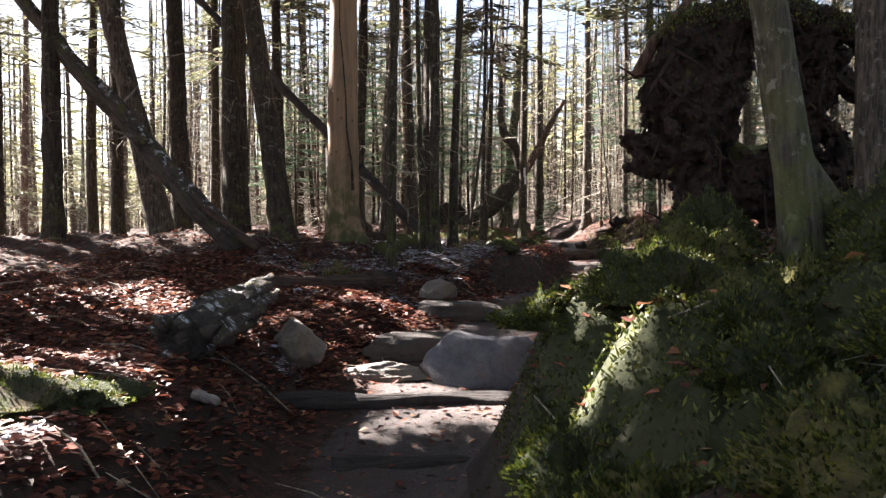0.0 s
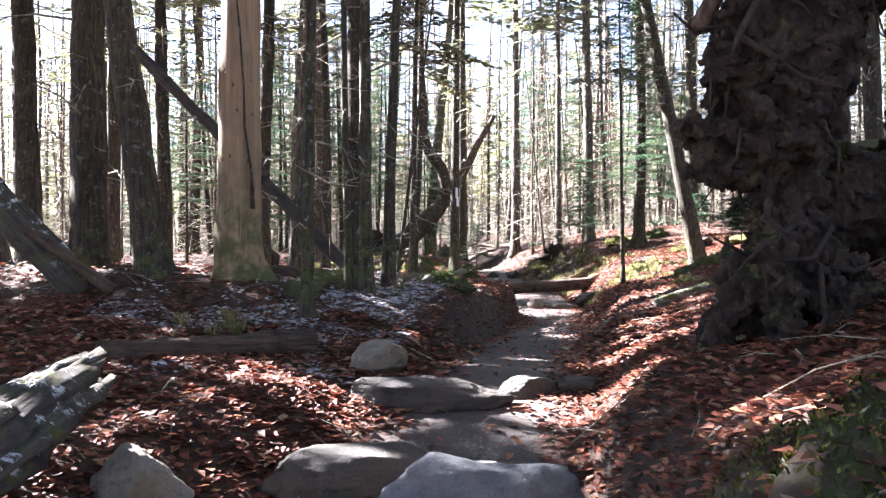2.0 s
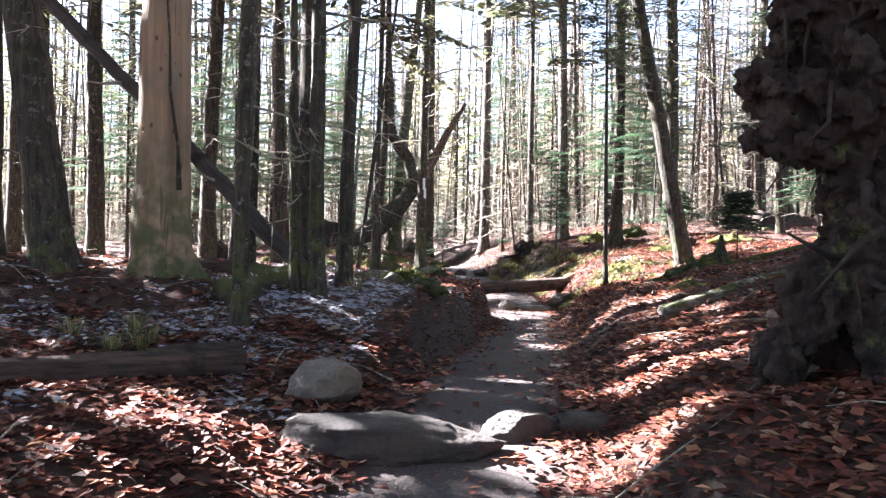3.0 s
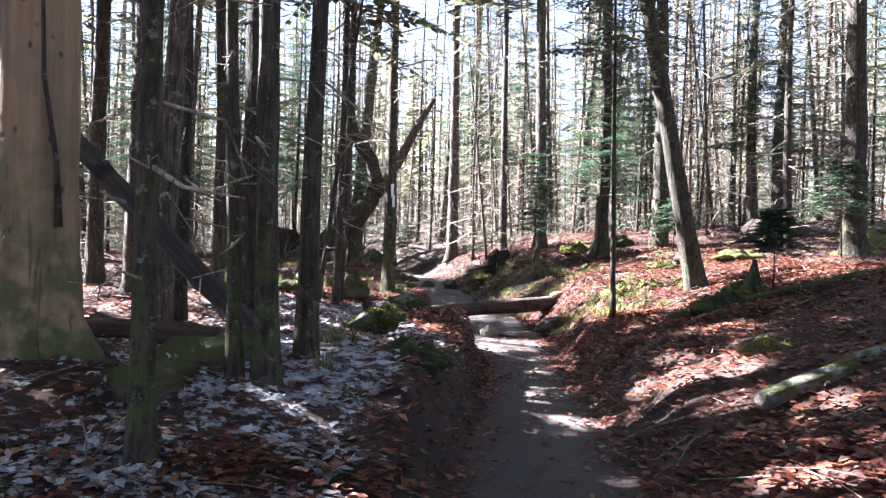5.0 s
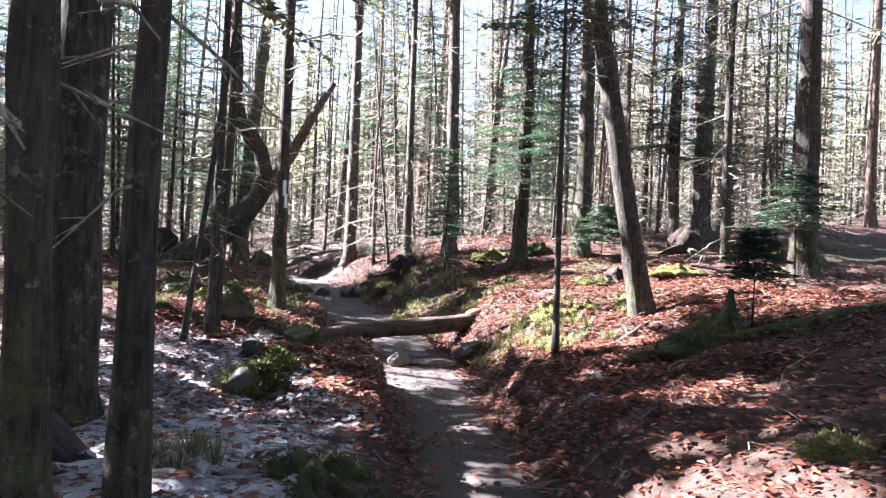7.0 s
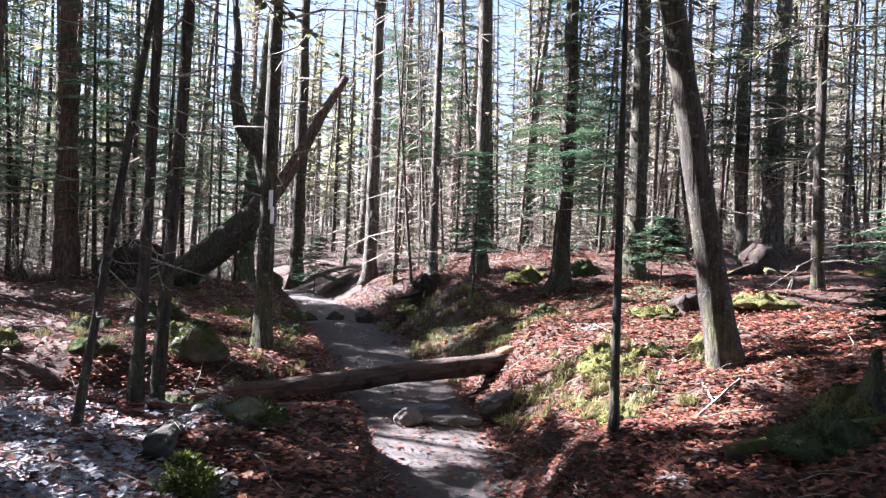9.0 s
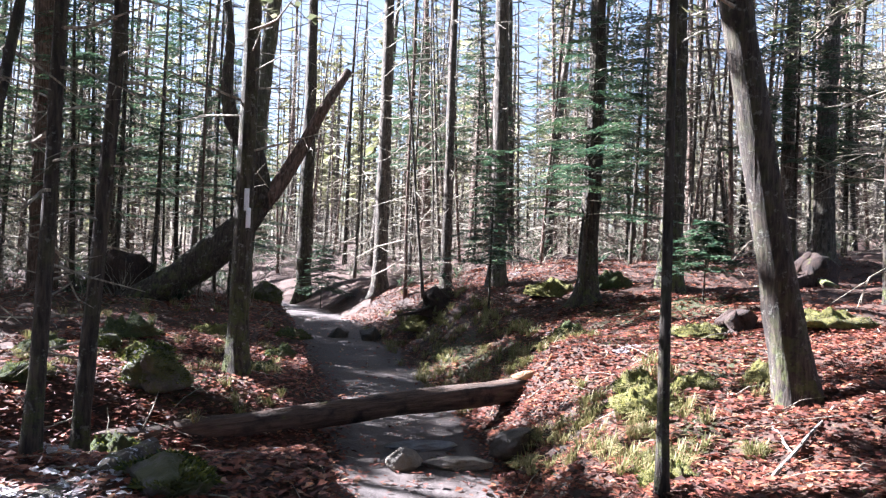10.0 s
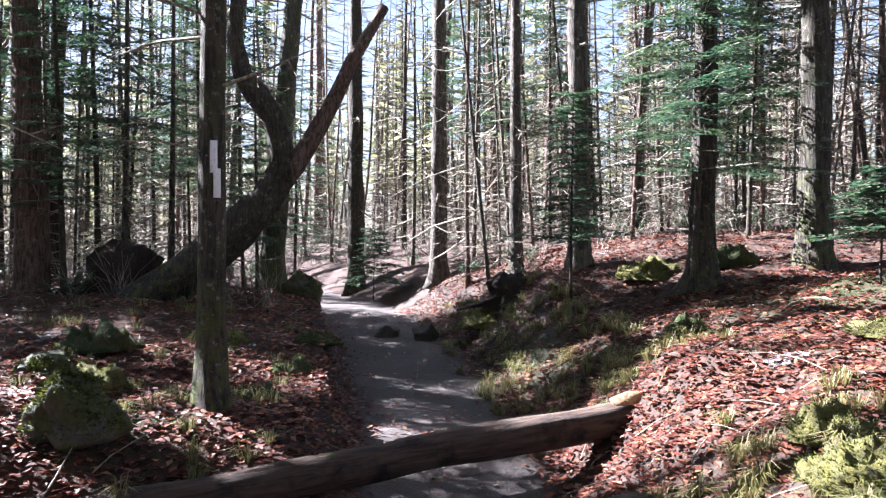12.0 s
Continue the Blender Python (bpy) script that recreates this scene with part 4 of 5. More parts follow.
    t([(-0.05, 0.05, 0.7), (0.25, 0.1, 0.8), (0.6, 0.12, 0.85), (1.05, 0.15, 0.78), (1.6, 0.2, 0.62), (2.3, 0.3, 0.5)], [0.16, 0.24, 0.29, 0.3, 0.27, 0.2], 12, 0.5, 11, 8)
    t([(0.95, 0, 1.95), (1.2, -0.05, 1.65), (1.5, -0.05, 1.42), (1.85, -0.1, 1.3)], [0.15, 0.09, 0.06, 0.02], 8, 0.5, 12, 3)
    t([(0.85, 0, 1.5), (1.15, 0, 1.2), (1.3, 0.05, 0.85)], [0.12, 0.08, 0.09], 8, 0.5, 13, 3)
    t([(0.95, 0, 2.1), (1.25, 0, 2.15), (1.4, 0, 1.9)], [0.18, 0.12, 0.05], 8, 0.5, 14, 3)
    t([(1.3, 0.1, 0.7), (1.5, -0.1, 0.3), (1.6, -0.15, 0.0)], [0.14, 0.1, 0.07], 8, 0.5, 15, 3)
    body = part("root_mass", buf, ROT, root, "dark rotten root wood")
    re = body.modifiers.new("fuse", "REMESH")
    re.mode, re.voxel_size, re.use_smooth_shade = "VOXEL", 0.017, True
    for kind, size, strength in (("CLOUDS", 0.25, 0.08), ("MUSGRAVE", 0.13, -0.05), ("MUSGRAVE", 0.05, -0.03), ("CLOUDS", 0.03, 0.03)):
        tex = bpy.data.textures.new("gnarl", kind)
        tex.noise_scale = size
        if kind == "MUSGRAVE":
            tex.musgrave_type = "RIDGED_MULTIFRACTAL"
        dis = body.modifiers.new("gnarl", "DISPLACE")
        dis.texture, dis.strength, dis.mid_level = tex, strength, 0.5
    rng = random.Random(3)
    for k in range(120):
        a = rng.choice(((-0.2, 0.3), (-0.2, 1.2), (-0.2, 1.8), (0.4, 2.2), (0.8, 1.9), (0.7, 0.85), (1.2, 0.75), (-0.3, 0.1), (-0.1, 0.7)))
        p = Vector((a[0] + rng.uniform(-0.25, 0.25), rng.uniform(-0.32, 0.1), a[1] + rng.uniform(-0.25, 0.2)))
        d = Vector((rng.uniform(-1, 1), rng.uniform(-0.5, 0.1), rng.uniform(-1.6, 0.2))).normalized() * rng.uniform(0.2, 0.6)
        w = Vector((rng.uniform(-0.1, 0.1), rng.uniform(-0.1, 0.1), rng.uniform(-0.15, 0.05)))
        r0 = rng.uniform(0.006, 0.024)
        part("root", Buf().tube([p, p + d * 0.5 + w, p + d + w * 0.5], [r0, r0 * 0.7, r0 * 0.25], 6, 0.4, 0, k), ROT, root)
    part("snag", Buf().tube([(-0.58, -0.05, 1.75), (-0.42, -0.05, 2.05), (-0.1, -0.05, 2.42), (0.15, 0, 2.75)], [0.05, 0.045, 0.035, 0.025], 8, 0.4, 0, 21), BARK_RED, root, "bare reddish snag")
    moss = Buf()
    rng = random.Random(4)
    for k in range(5200):
        u = rng.uniform(-0.45, 1.4)
        p = Vector((u, rng.uniform(-0.3, 0.25), 2.36 - 0.22 * abs(u - 0.4) + rng.uniform(-0.14, 0.06)))
        moss.kite(p, p + Vector((rng.uniform(-0.03, 0.03), rng.uniform(-0.04, 0.02), rng.uniform(-0.05, 0.04))), 0.006, Vector((rng.uniform(-1, 1), -1, 0.3)))
    part("moss", moss, MOSS_BLADE, root, "green moss fringe", smooth=False)


uprooted_stump()


def log_between(name, a, b, r0, r1, material, label, seed=1, sides=16, rough=0.45, sag=0.0, category="log", squash=1.0, rings=26):
    """A lying log, its own length along its z axis, so that the grain runs along it."""
    a, b = Vector(a), Vector(b)
    d = b - a
    ln = d.length
    pts = [(0.25 * r0 * math.sin(i * 0.5 + seed), -sag * math.sin(math.pi * i / rings), ln * i / rings) for i in range(rings + 1)]
    radii = [r0 + (r1 - r0) * i / rings for i in range(rings + 1)]
    ob = new(name, Buf().tube(pts, radii, sides, rough, 0, seed, True, squash).mesh(name, material))
    ob.matrix_world = Matrix.Translation(a) @ d.to_track_quat("Z", "Y").to_matrix().to_4x4()
    return tagged(ob, label, category)


def snapped_stubs(ob, ln, r, seed):
    """Short broken branches along a dead trunk."""
    rng = random.Random(seed)
    for k in range(8):
        z = ln * rng.uniform(0.12, 0.95)
        a = rng.uniform(0, 6.283)
        d = Vector((math.cos(a), math.sin(a), rng.uniform(0.1, 0.7)))
        q = rng.uniform(0.1, 0.5)
        p = Vector((0, 0, z)) + d * r * 0.5
        part("branch_stub", Buf().tube([p, p + d * q * 0.6, p + d * q + Vector((0.04, 0.03, 0))], [0.018, 0.013, 0.005], 6, 0.3, 0, k), WOOD_GREY, ob)


def resting(x, y, lift):
    return (x, y, ground_at(x, y) + lift)


log_between("fallen_tree", (2.5, 7.25, 1.98), (6.4, 9.4, 1.75), 0.24, 0.18, LOG_MOSS, "fallen mossy trunk lying behind the uprooted stump", 4)
LEANING = log_between("leaning_dead_tree", resting(-2.45, 9.75, -0.05), (-5.4, 10.4, 4.4), 0.15, 0.08, LOG_FROST, "dead trunk leaning slantwise among the spruces", 5)
POLE = log_between("leaning_dead_tree", resting(-0.05, 11.45, -0.05), (-4.0, 12.9, 5.2), 0.075, 0.05, LOG_DARK, "dark dead pole leaning behind the thick tan trunk", 6)
snapped_stubs(LEANING, 5.2, 0.12, 61)
snapped_stubs(POLE, 5.5, 0.08, 62)
log_between("fallen_pole", resting(-2.15, 9.55, 0.04), (-3.5, 9.9, 2.1), 0.05, 0.035, LOG_BROWN, "bare brown fallen pole propped on the slanting trunk", 7, 9)


def rotten_log():
    """A rotted log, split into long frosted slabs."""
    a, b = Vector((-1.42, 4.4, 0.83)), Vector((-1.42, 6.75, 0.98))
    root = new("rotten_log")
    d = b - a
    root.matrix_world = Matrix.Translation(a) @ d.to_track_quat("Z", "Y").to_matrix().to_4x4()
    tagged(root, "rotten split log dusted with frost beside the trail", "log")
    rng = random.Random(6)
    ln = d.length
    part("heartwood", Buf().tube([(0.02 * math.sin(i), 0.02 * math.cos(2 * i), ln * (0.05 + 0.8 * i / 9)) for i in range(10)], [0.14 - 0.008 * i for i in range(10)], 12, 0.7, 0, 9), LOG_DARK, root, "dark crumbling core")
    for k in range(18):
        t = 2 * math.pi * k / 15 + rng.uniform(-0.15, 0.15)
        o = rng.uniform(0.02, 0.05) if k > 14 else rng.uniform(0.09, 0.16)
        z0, z1 = rng.uniform(-0.1, 0.18), ln - rng.uniform(-0.15, 0.7)
        pts, rad = [], []
        for i in range(13):
            f = i / 12
            w = 0.02 * math.sin(f * 9 + k)
            pts.append((math.cos(t) * (o + w) * (1 - 0.25 * f), math.sin(t) * (o + w) * (1 - 0.25 * f), z0 + (z1 - z0) * f))
            rad.append((0.008 + 0.046 * math.sin(math.pi * min(1, 0.12 + 0.8 * f)) ** 0.5) * rng.uniform(0.55, 1.25))
        part("slab", Buf().tube(pts, rad, 7, 1.2, 0, k + 3, True, 0.35), LOG_FROST, root)


rotten_log()
log_between("bank_log", resting(-1.75, 7.75, 0.05), resting(-0.5, 8.45, 0.03), 0.06, 0.1, LOG_BROWN, "grey-brown log half sunk in the leafy bank", 9)
log_between("step_log", (-1.25, 5.35, 0.29), (0.5, 5.5, 0.25), 0.085, 0.08, LOG_DARK, "dark wet log laid across the trail as a step", 10)
log_between("step_log", (-0.6, 4.35, 0.12), (0.3, 4.45, 0.12), 0.085, 0.08, LOG_DARK, "dark wet log laid across the trail as a step", 11)
log_between("water_bar_log", (0.0, 18.1, 0.64), (4.88, 19.6, 0.89), 0.1, 0.125, LOG_BROWN, "long brown log laid across the trail as a water bar", 12, 18, 0.2, rings=24)
log_between("mossy_log", resting(2.5, 9.8, 0.04), resting(3.9, 10.0, 0.05), 0.055, 0.07, LOG_PALE, "short log with peeling white bark and moss on the leaves", 13)
log_between("mossy_log", resting(4.3, 14.3, 0.05), resting(6.6, 13.3, 0.04), 0.06, 0.075, LOG_MOSS, "moss covered log lying on the leafy bank", 14)
log_between("mossy_log", resting(-0.75, 9.9, 0.07), resting(-0.2, 10.7, 0.09), 0.13, 0.11, LOG_MOSS, "mossy rotten log among thin spruce stems", 15)
log_between("dark_log", resting(-1.5, 10.9, 0.05), resting(-0.2, 11.3, 0.05), 0.07, 0.06, LOG_BROWN, "dark log lying among the trees", 16)
log_between("frosted_log", resting(0.95, 14.6, 0.06), resting(1.35, 16.6, 0.1), 0.075, 0.05, LOG_FROST, "snow-dusted mossy log by the trail", 17)


def rock(name, at, size, seed, material, label, turn=0.0, cuts=7, sink=0.3, group="", lumps=0.12, flat=False):
    """A boulder: a ball roughened and cut by flat faces."""
    rng = random.Random(seed)
    bm = bmesh.new()
    bmesh.ops.create_icosphere(bm, subdivisions=5, radius=1)
    planes = [(Vector((rng.uniform(-1, 1), rng.uniform(-1, 1), rng.uniform(-0.2, 1))).normalized(), rng.uniform(0.5, 0.8)) for _ in range(cuts + 4)]
    if flat:
        planes += [(Vector((0.05, -0.08, 1)).normalized(), 0.5), (Vector((0.1, -1, 0.15)).normalized(), 0.6), (Vector((-0.6, -1, 0.1)).normalized(), 0.75), (Vector((0.7, -1, 0.0)).normalized(), 0.75)]
    for v in bm.verts:
        p = v.co.copy()
        for n, d in planes:
            over = p.dot(n) - d
            if over > 0:
                p -= n * over * 0.92
        p *= 1 + lumps * noise.noise(p * 1.7 + Vector((seed, 0, 0))) + 0.08 * noise.noise(p * 4 + Vector((seed, 0, 0))) + 0.035 * noise.noise(p * 11) + 0.02 * noise.noise(p * 27)
        v.co = Vector((p.x * size[0], p.y * size[1], p.z * size[2]))
    me = bpy.data.meshes.new(name)
    bm.to_mesh(me)
    bm.free()
    me.materials.append(material)
    me.polygons.foreach_set("use_smooth", [True] * len(me.polygons))
    ob = new(name, me)
    x, y = at
    ob.matrix_world = pose(x, y, ground_at(x, y) + size[2] * (1 - 2 * sink), 0, 0, turn)
    if material is ROCK_MOSS:
        hair = Buf()
        tops = [v for v in me.vertices if v.normal.z > 0.15]
        for _ in range(3400):
            v = rng.choice(tops)
            if noise.noise(v.co * 5 + Vector((seed, 0, 0))) < -0.12:
                continue
            p = v.co + Vector((rng.uniform(-0.01, 0.01), rng.uniform(-0.01, 0.01), -0.003))
            e = p + (v.normal + Vector((rng.uniform(-0.9, 0.9), rng.uniform(-0.9, 0.9), rng.uniform(-0.5, 0.3)))) * rng.uniform(0.01, 0.032)
            hair.kite(p, e, 0.006, Vector((rng.uniform(-1, 1), rng.uniform(-1, 1), 0.3)))
        part("moss", hair, MOSS_BLADE, ob, "shaggy green moss", smooth=False)
    return tagged(ob, label, "rock", group)


rock("rock", (-1.08, 5.9), (0.24, 0.2, 0.21), 1, ROCK_PALE, "pale angular rock standing beside the trail", 20, 9, 0.25)
rock("rock", (0.37, 6.05), (0.5, 0.36, 0.27), 2, ROCK_BLUE, "big smooth blue-grey rock in the trail", 8, 5, 0.28)
rock("rock", (-0.17, 6.5), (0.56, 0.2, 0.17), 3, ROCK_BROWN, "long dark rock set as a trail step", 4, 6, 0.25, flat=True)
rock("rock", (-0.4, 6.05), (0.36, 0.18, 0.09), 4, ROCK_PALE, "low pale stone edge trodden into the trail", 10, 6, 0.3)
rock("rock", (0.24, 7.5), (0.5, 0.24, 0.15), 5, ROCK_BROWN, "flat-topped brown rock set as a trail step", -4, 6, 0.25, flat=True)
rock("rock", (0.86, 7.7), (0.22, 0.14, 0.11), 6, ROCK_BROWN, "small dark rock in the trail step", 15, 7, 0.25, flat=True)
rock("rock", (1.17, 7.75), (0.2, 0.12, 0.09), 7, ROCK_BROWN, "small dark rock in the trail step", -20, 7, 0.25, flat=True)
rock("rock", (-0.06, 8.3), (0.25, 0.18, 0.15), 8, ROCK_PALE, "pointed grey rock at the end of the bank log", 30, 8, 0.28)
rock("stone_slab", (3.3, 18.15), (0.17, 0.1, 0.13), 10, ROCK_PALE, "pale stone lining the trail drain", 10, 12, 0.12, lumps=0.05)
rock("stone_slab", (3.75, 18.15), (0.36, 0.16, 0.075), 11, ROCK_PALE, "flat pale stone slab in the trail drain", -8, 10, 0.1, lumps=0.05, flat=True)
rock("stone_slab", (4.3, 18.25), (0.3, 0.17, 0.17), 12, ROCK_BROWN, "dark stone lining the trail drain", 20, 9, 0.1, lumps=0.06)
rock("stone_slab", (3.6, 18.8), (0.35, 0.2, 0.06), 13, ROCK_BLUE, "flat wet stone slab in the trail drain", 5, 8, 0.25, flat=True)
rock("rock", (1.5, 15.5), (0.26, 0.3, 0.13), 14, ROCK_MOSS, "mossy rock dusted with snow by the trail", 0, 6, 0.3)
rock("rock", (0.9, 13.4), (0.26, 0.22, 0.14), 15, ROCK_MOSS, "mossy rock among snowy leaves", 25, 6, 0.3)
rock("rock", (1.1, 14.2), (0.22, 0.2, 0.15), 16, ROCK_MOSS, "small mossy rock among snowy leaves", 25, 6, 0.3)
rock("rock", (1.2, 19.1), (0.34, 0.28, 0.3), 17, ROCK_MOSS, "rounded mossy rock in the leaves", 0, 6, 0.3, lumps=0.4)
rock("rock", (0.5, 20.8), (0.24, 0.2, 0.14), 18, ROCK_MOSS, "rounded mossy rock in the leaves", 40, 6, 0.3)
rock("rock", (3.75, 25.6), (0.22, 0.16, 0.14), 19, ROCK_BROWN, "dark rock edging the trail", 40, 6, 0.3)
rock("rock", (4.25, 25.3), (0.26, 0.18, 0.18), 20, ROCK_BROWN, "dark rock edging the trail", 10, 6, 0.3)
rock("rock", (-0.2, 26.3), (0.5, 0.4, 0.45), 21, ROCK_MOSS, "big rounded mossy boulder behind the blazed tree", 10, 6, 0.3)
rock("rock", (0.9, 26.6), (0.6, 0.4, 0.35), 22, ROCK_MOSS, "big rounded mossy boulder behind the blazed tree", 60, 6, 0.3)
rock("rock", (2.6, 26.6), (0.4, 0.35, 0.35), 23, ROCK_MOSS, "rounded mossy boulder near the trail bend", 60, 6, 0.3)


def moss_cushion(at, size, seed, gold=False, fronds=900, blade=0.65):
    """A moss cushion: a lumpy mound with short fronds standing on it."""
    rng = random.Random(seed)
    x, y = at
    root = thing("moss_cushion", (x, y, ground_at(x, y) - 0.03), "bright yellow-green moss cushion on the bank" if gold else "deep green moss cushion on the bank", "moss", "moss cushions")
    buf, hair = Buf(), Buf()
    rings, sides = 14, 40

    def skin(s, a):
        k = 1 + 0.35 * noise.noise(Vector((math.cos(a) * 1.3 + seed, math.sin(a) * 1.3, s * 2))) + 0.18 * noise.noise(Vector((math.cos(a) * 3.3 + seed, math.sin(a) * 3.3, s * 3))) + 0.16 * noise.noise(Vector((math.cos(a) * s * 7 + seed, math.sin(a) * s * 7, s))) + 0.12 * noise.noise(Vector((math.cos(a) * s * 17 + seed, math.sin(a) * s * 17, 3 * s)))
        e = math.sin(s * math.pi / 2)
        return Vector((math.cos(a) * e * size[0] * k, math.sin(a) * e * size[1] * k, math.cos(s * math.pi / 2) * size[2] * (1 + 0.9 * noise.noise(Vector((math.cos(a) * e * 2.4, math.sin(a) * e * 2.4, seed))) + 0.5 * noise.noise(Vector((math.cos(a) * e * 6, math.sin(a) * e * 6, seed))))))

    for i in range(rings + 1):
        for k in range(sides):
            buf.v.append(tuple(skin(i / rings, 2 * math.pi * k / sides)))
    for i in range(rings):
        for k in range(sides):
            a, b = i * sides + k, i * sides + (k + 1) % sides
            buf.f.append((a, a + sides, b + sides, b))
    part("cushion", buf, MOSS_GOLD if gold else MOSS, root)
    for _ in range(int(fronds * 1.8)):
        p = skin(math.sqrt(rng.random()), rng.uniform(0, 6.283))
        out = (Vector((p.x / size[0], p.y / size[1], p.z / size[2] + 0.3)).normalized() + Vector((rng.uniform(-0.6, 0.6), rng.uniform(-0.6, 0.6), rng.uniform(-0.3, 0.6)))) * rng.uniform(0.011, 0.03) * blade
        hair.kite(p, p + out, 0.0065 * blade, Vector((rng.uniform(-1, 1), rng.uniform(-1, 1), 0.2)))
    part("fronds", hair, GRASS if gold and rng.random() < 0.2 else MOSS_BLADE, root, smooth=False)


for k, (x, y, a, b, c, gold, fronds) in enumerate((
    (4.95, 17.0, 0.3, 0.25, 0.14, True, 900), (5.2, 17.6, 0.2, 0.2, 0.14, True, 700), (5.55, 17.3, 0.25, 0.2, 0.12, True, 700), (6.1, 17.1, 0.25, 0.2, 0.12, True, 700),
    (4.3, 15.55, 0.2, 0.2, 0.12, True, 700), (4.75, 13.9, 0.35, 0.3, 0.18, False, 1200), (5.2, 14.2, 0.3, 0.3, 0.16, True, 900), (3.3, 10.9, 0.22, 0.18, 0.08, True, 500),
    (-2.0, 3.5, 0.6, 0.4, 0.12, False, 3000), (2.2, 20.4, 0.2, 0.2, 0.1, False, 600), (0.95, 18.2, 0.25, 0.2, 0.12, False, 700), (0.8, 11.0, 0.22, 0.4, 0.1, False, 900),
    (7.6, 18.2, 0.5, 0.3, 0.12, True, 800), (10.4, 18.6, 0.5, 0.4, 0.14, True, 700), (11.3, 19.8, 0.6, 0.4, 0.16, True, 700), (12.4, 20.6, 0.5, 0.5, 0.15, False, 700), (9.4, 17.6, 0.4, 0.3, 0.12, True, 700), (6.6, 18.9, 0.3, 0.3, 0.1, True, 700), (5.0, 24.6, 0.4, 0.3, 0.16, True, 500))):
    moss_cushion((x, y), (a, b, c), 300 + k, gold, fronds)


def bank_hummocks():
    """Fat moss hummocks heaped over the bank beside the trail."""
    rng = random.Random(44)
    put = []
    while len(put) < 30:
        x, y = rng.uniform(0.35, 2.3), rng.uniform(1.4, 3.7)
        q = rng.uniform(0.14, 0.32)
        if x < trail_x(y) + 0.42 + q or moss_amount(x, y) < 0.5 or any(math.hypot(x - a, y - b) < 0.75 * (q + c) for a, b, c in put):
            put.append((9, 9, 0)) if rng.random() < 0.004 else None
            continue
        put.append((x, y, q))
        moss_cushion((x, y), (q, q * rng.uniform(0.7, 1.1), q * rng.uniform(0.5, 0.9)), 700 + len(put), rng.random() < 0.06, int(40000 * q * q) + 900, 0.6)


bank_hummocks()


def bank_moss():
    """Short moss fronds all over the hummocky bank and along the mossy lips of the trail."""
    rng = random.Random(21)
    buf = Buf()
    made = 0
    while made < 62000:
        x, y = (rng.uniform(0.25, 2.6), rng.uniform(0.6, 5.6)) if made < 44000 else (rng.uniform(-3, 8), rng.uniform(2, 24))
        if moss_amount(x, y) + 0.6 * noise.noise(Vector((x, y, 3)) * 2.5) < (0.25 if made < 44000 else 0.55):
            made += 0.02
            continue
        made += 1
        p = Vector((x, y, ground_at(x, y) + 0.006))
        out = Vector((rng.uniform(-0.8, 0.8), rng.uniform(-0.8, 0.8), rng.uniform(0.2, 1))) * rng.uniform(0.013, 0.03)
        buf.kite(p, p + out, rng.uniform(0.003, 0.006), Vector((rng.uniform(-1, 1), rng.uniform(-1, 1), 0.2)))
    for _ in range(230):
        cx, cy = rng.uniform(0.3, 2.2), rng.uniform(0.9, 3.8)
        if moss_amount(cx, cy) < 0.35:
            continue
        c = Vector((cx, cy, ground_at(cx, cy)))
        size = rng.uniform(0.02, 0.045)
        for _ in range(90):
            a = rng.uniform(0, 6.283)
            d = Vector((math.cos(a), math.sin(a), 0))
            p = c + d * size * rng.uniform(0, 0.6) + Vector((0, 0, size * rng.uniform(0.2, 0.8)))
            e = p + d * size * rng.uniform(0.3, 0.9) + Vector((0, 0, size * rng.uniform(-0.7, 0.3)))
            buf.kite(p, e, rng.uniform(0.0015, 0.004), Vector((rng.uniform(-0.5, 0.5), rng.uniform(-0.5, 0.5), 1)))
    solo("bank_moss", buf, MOSS_BLADE, (0, 0, 0), "thick green moss fronds on the hummocky bank", "moss", kind="stuff", smooth=False)


bank_moss()


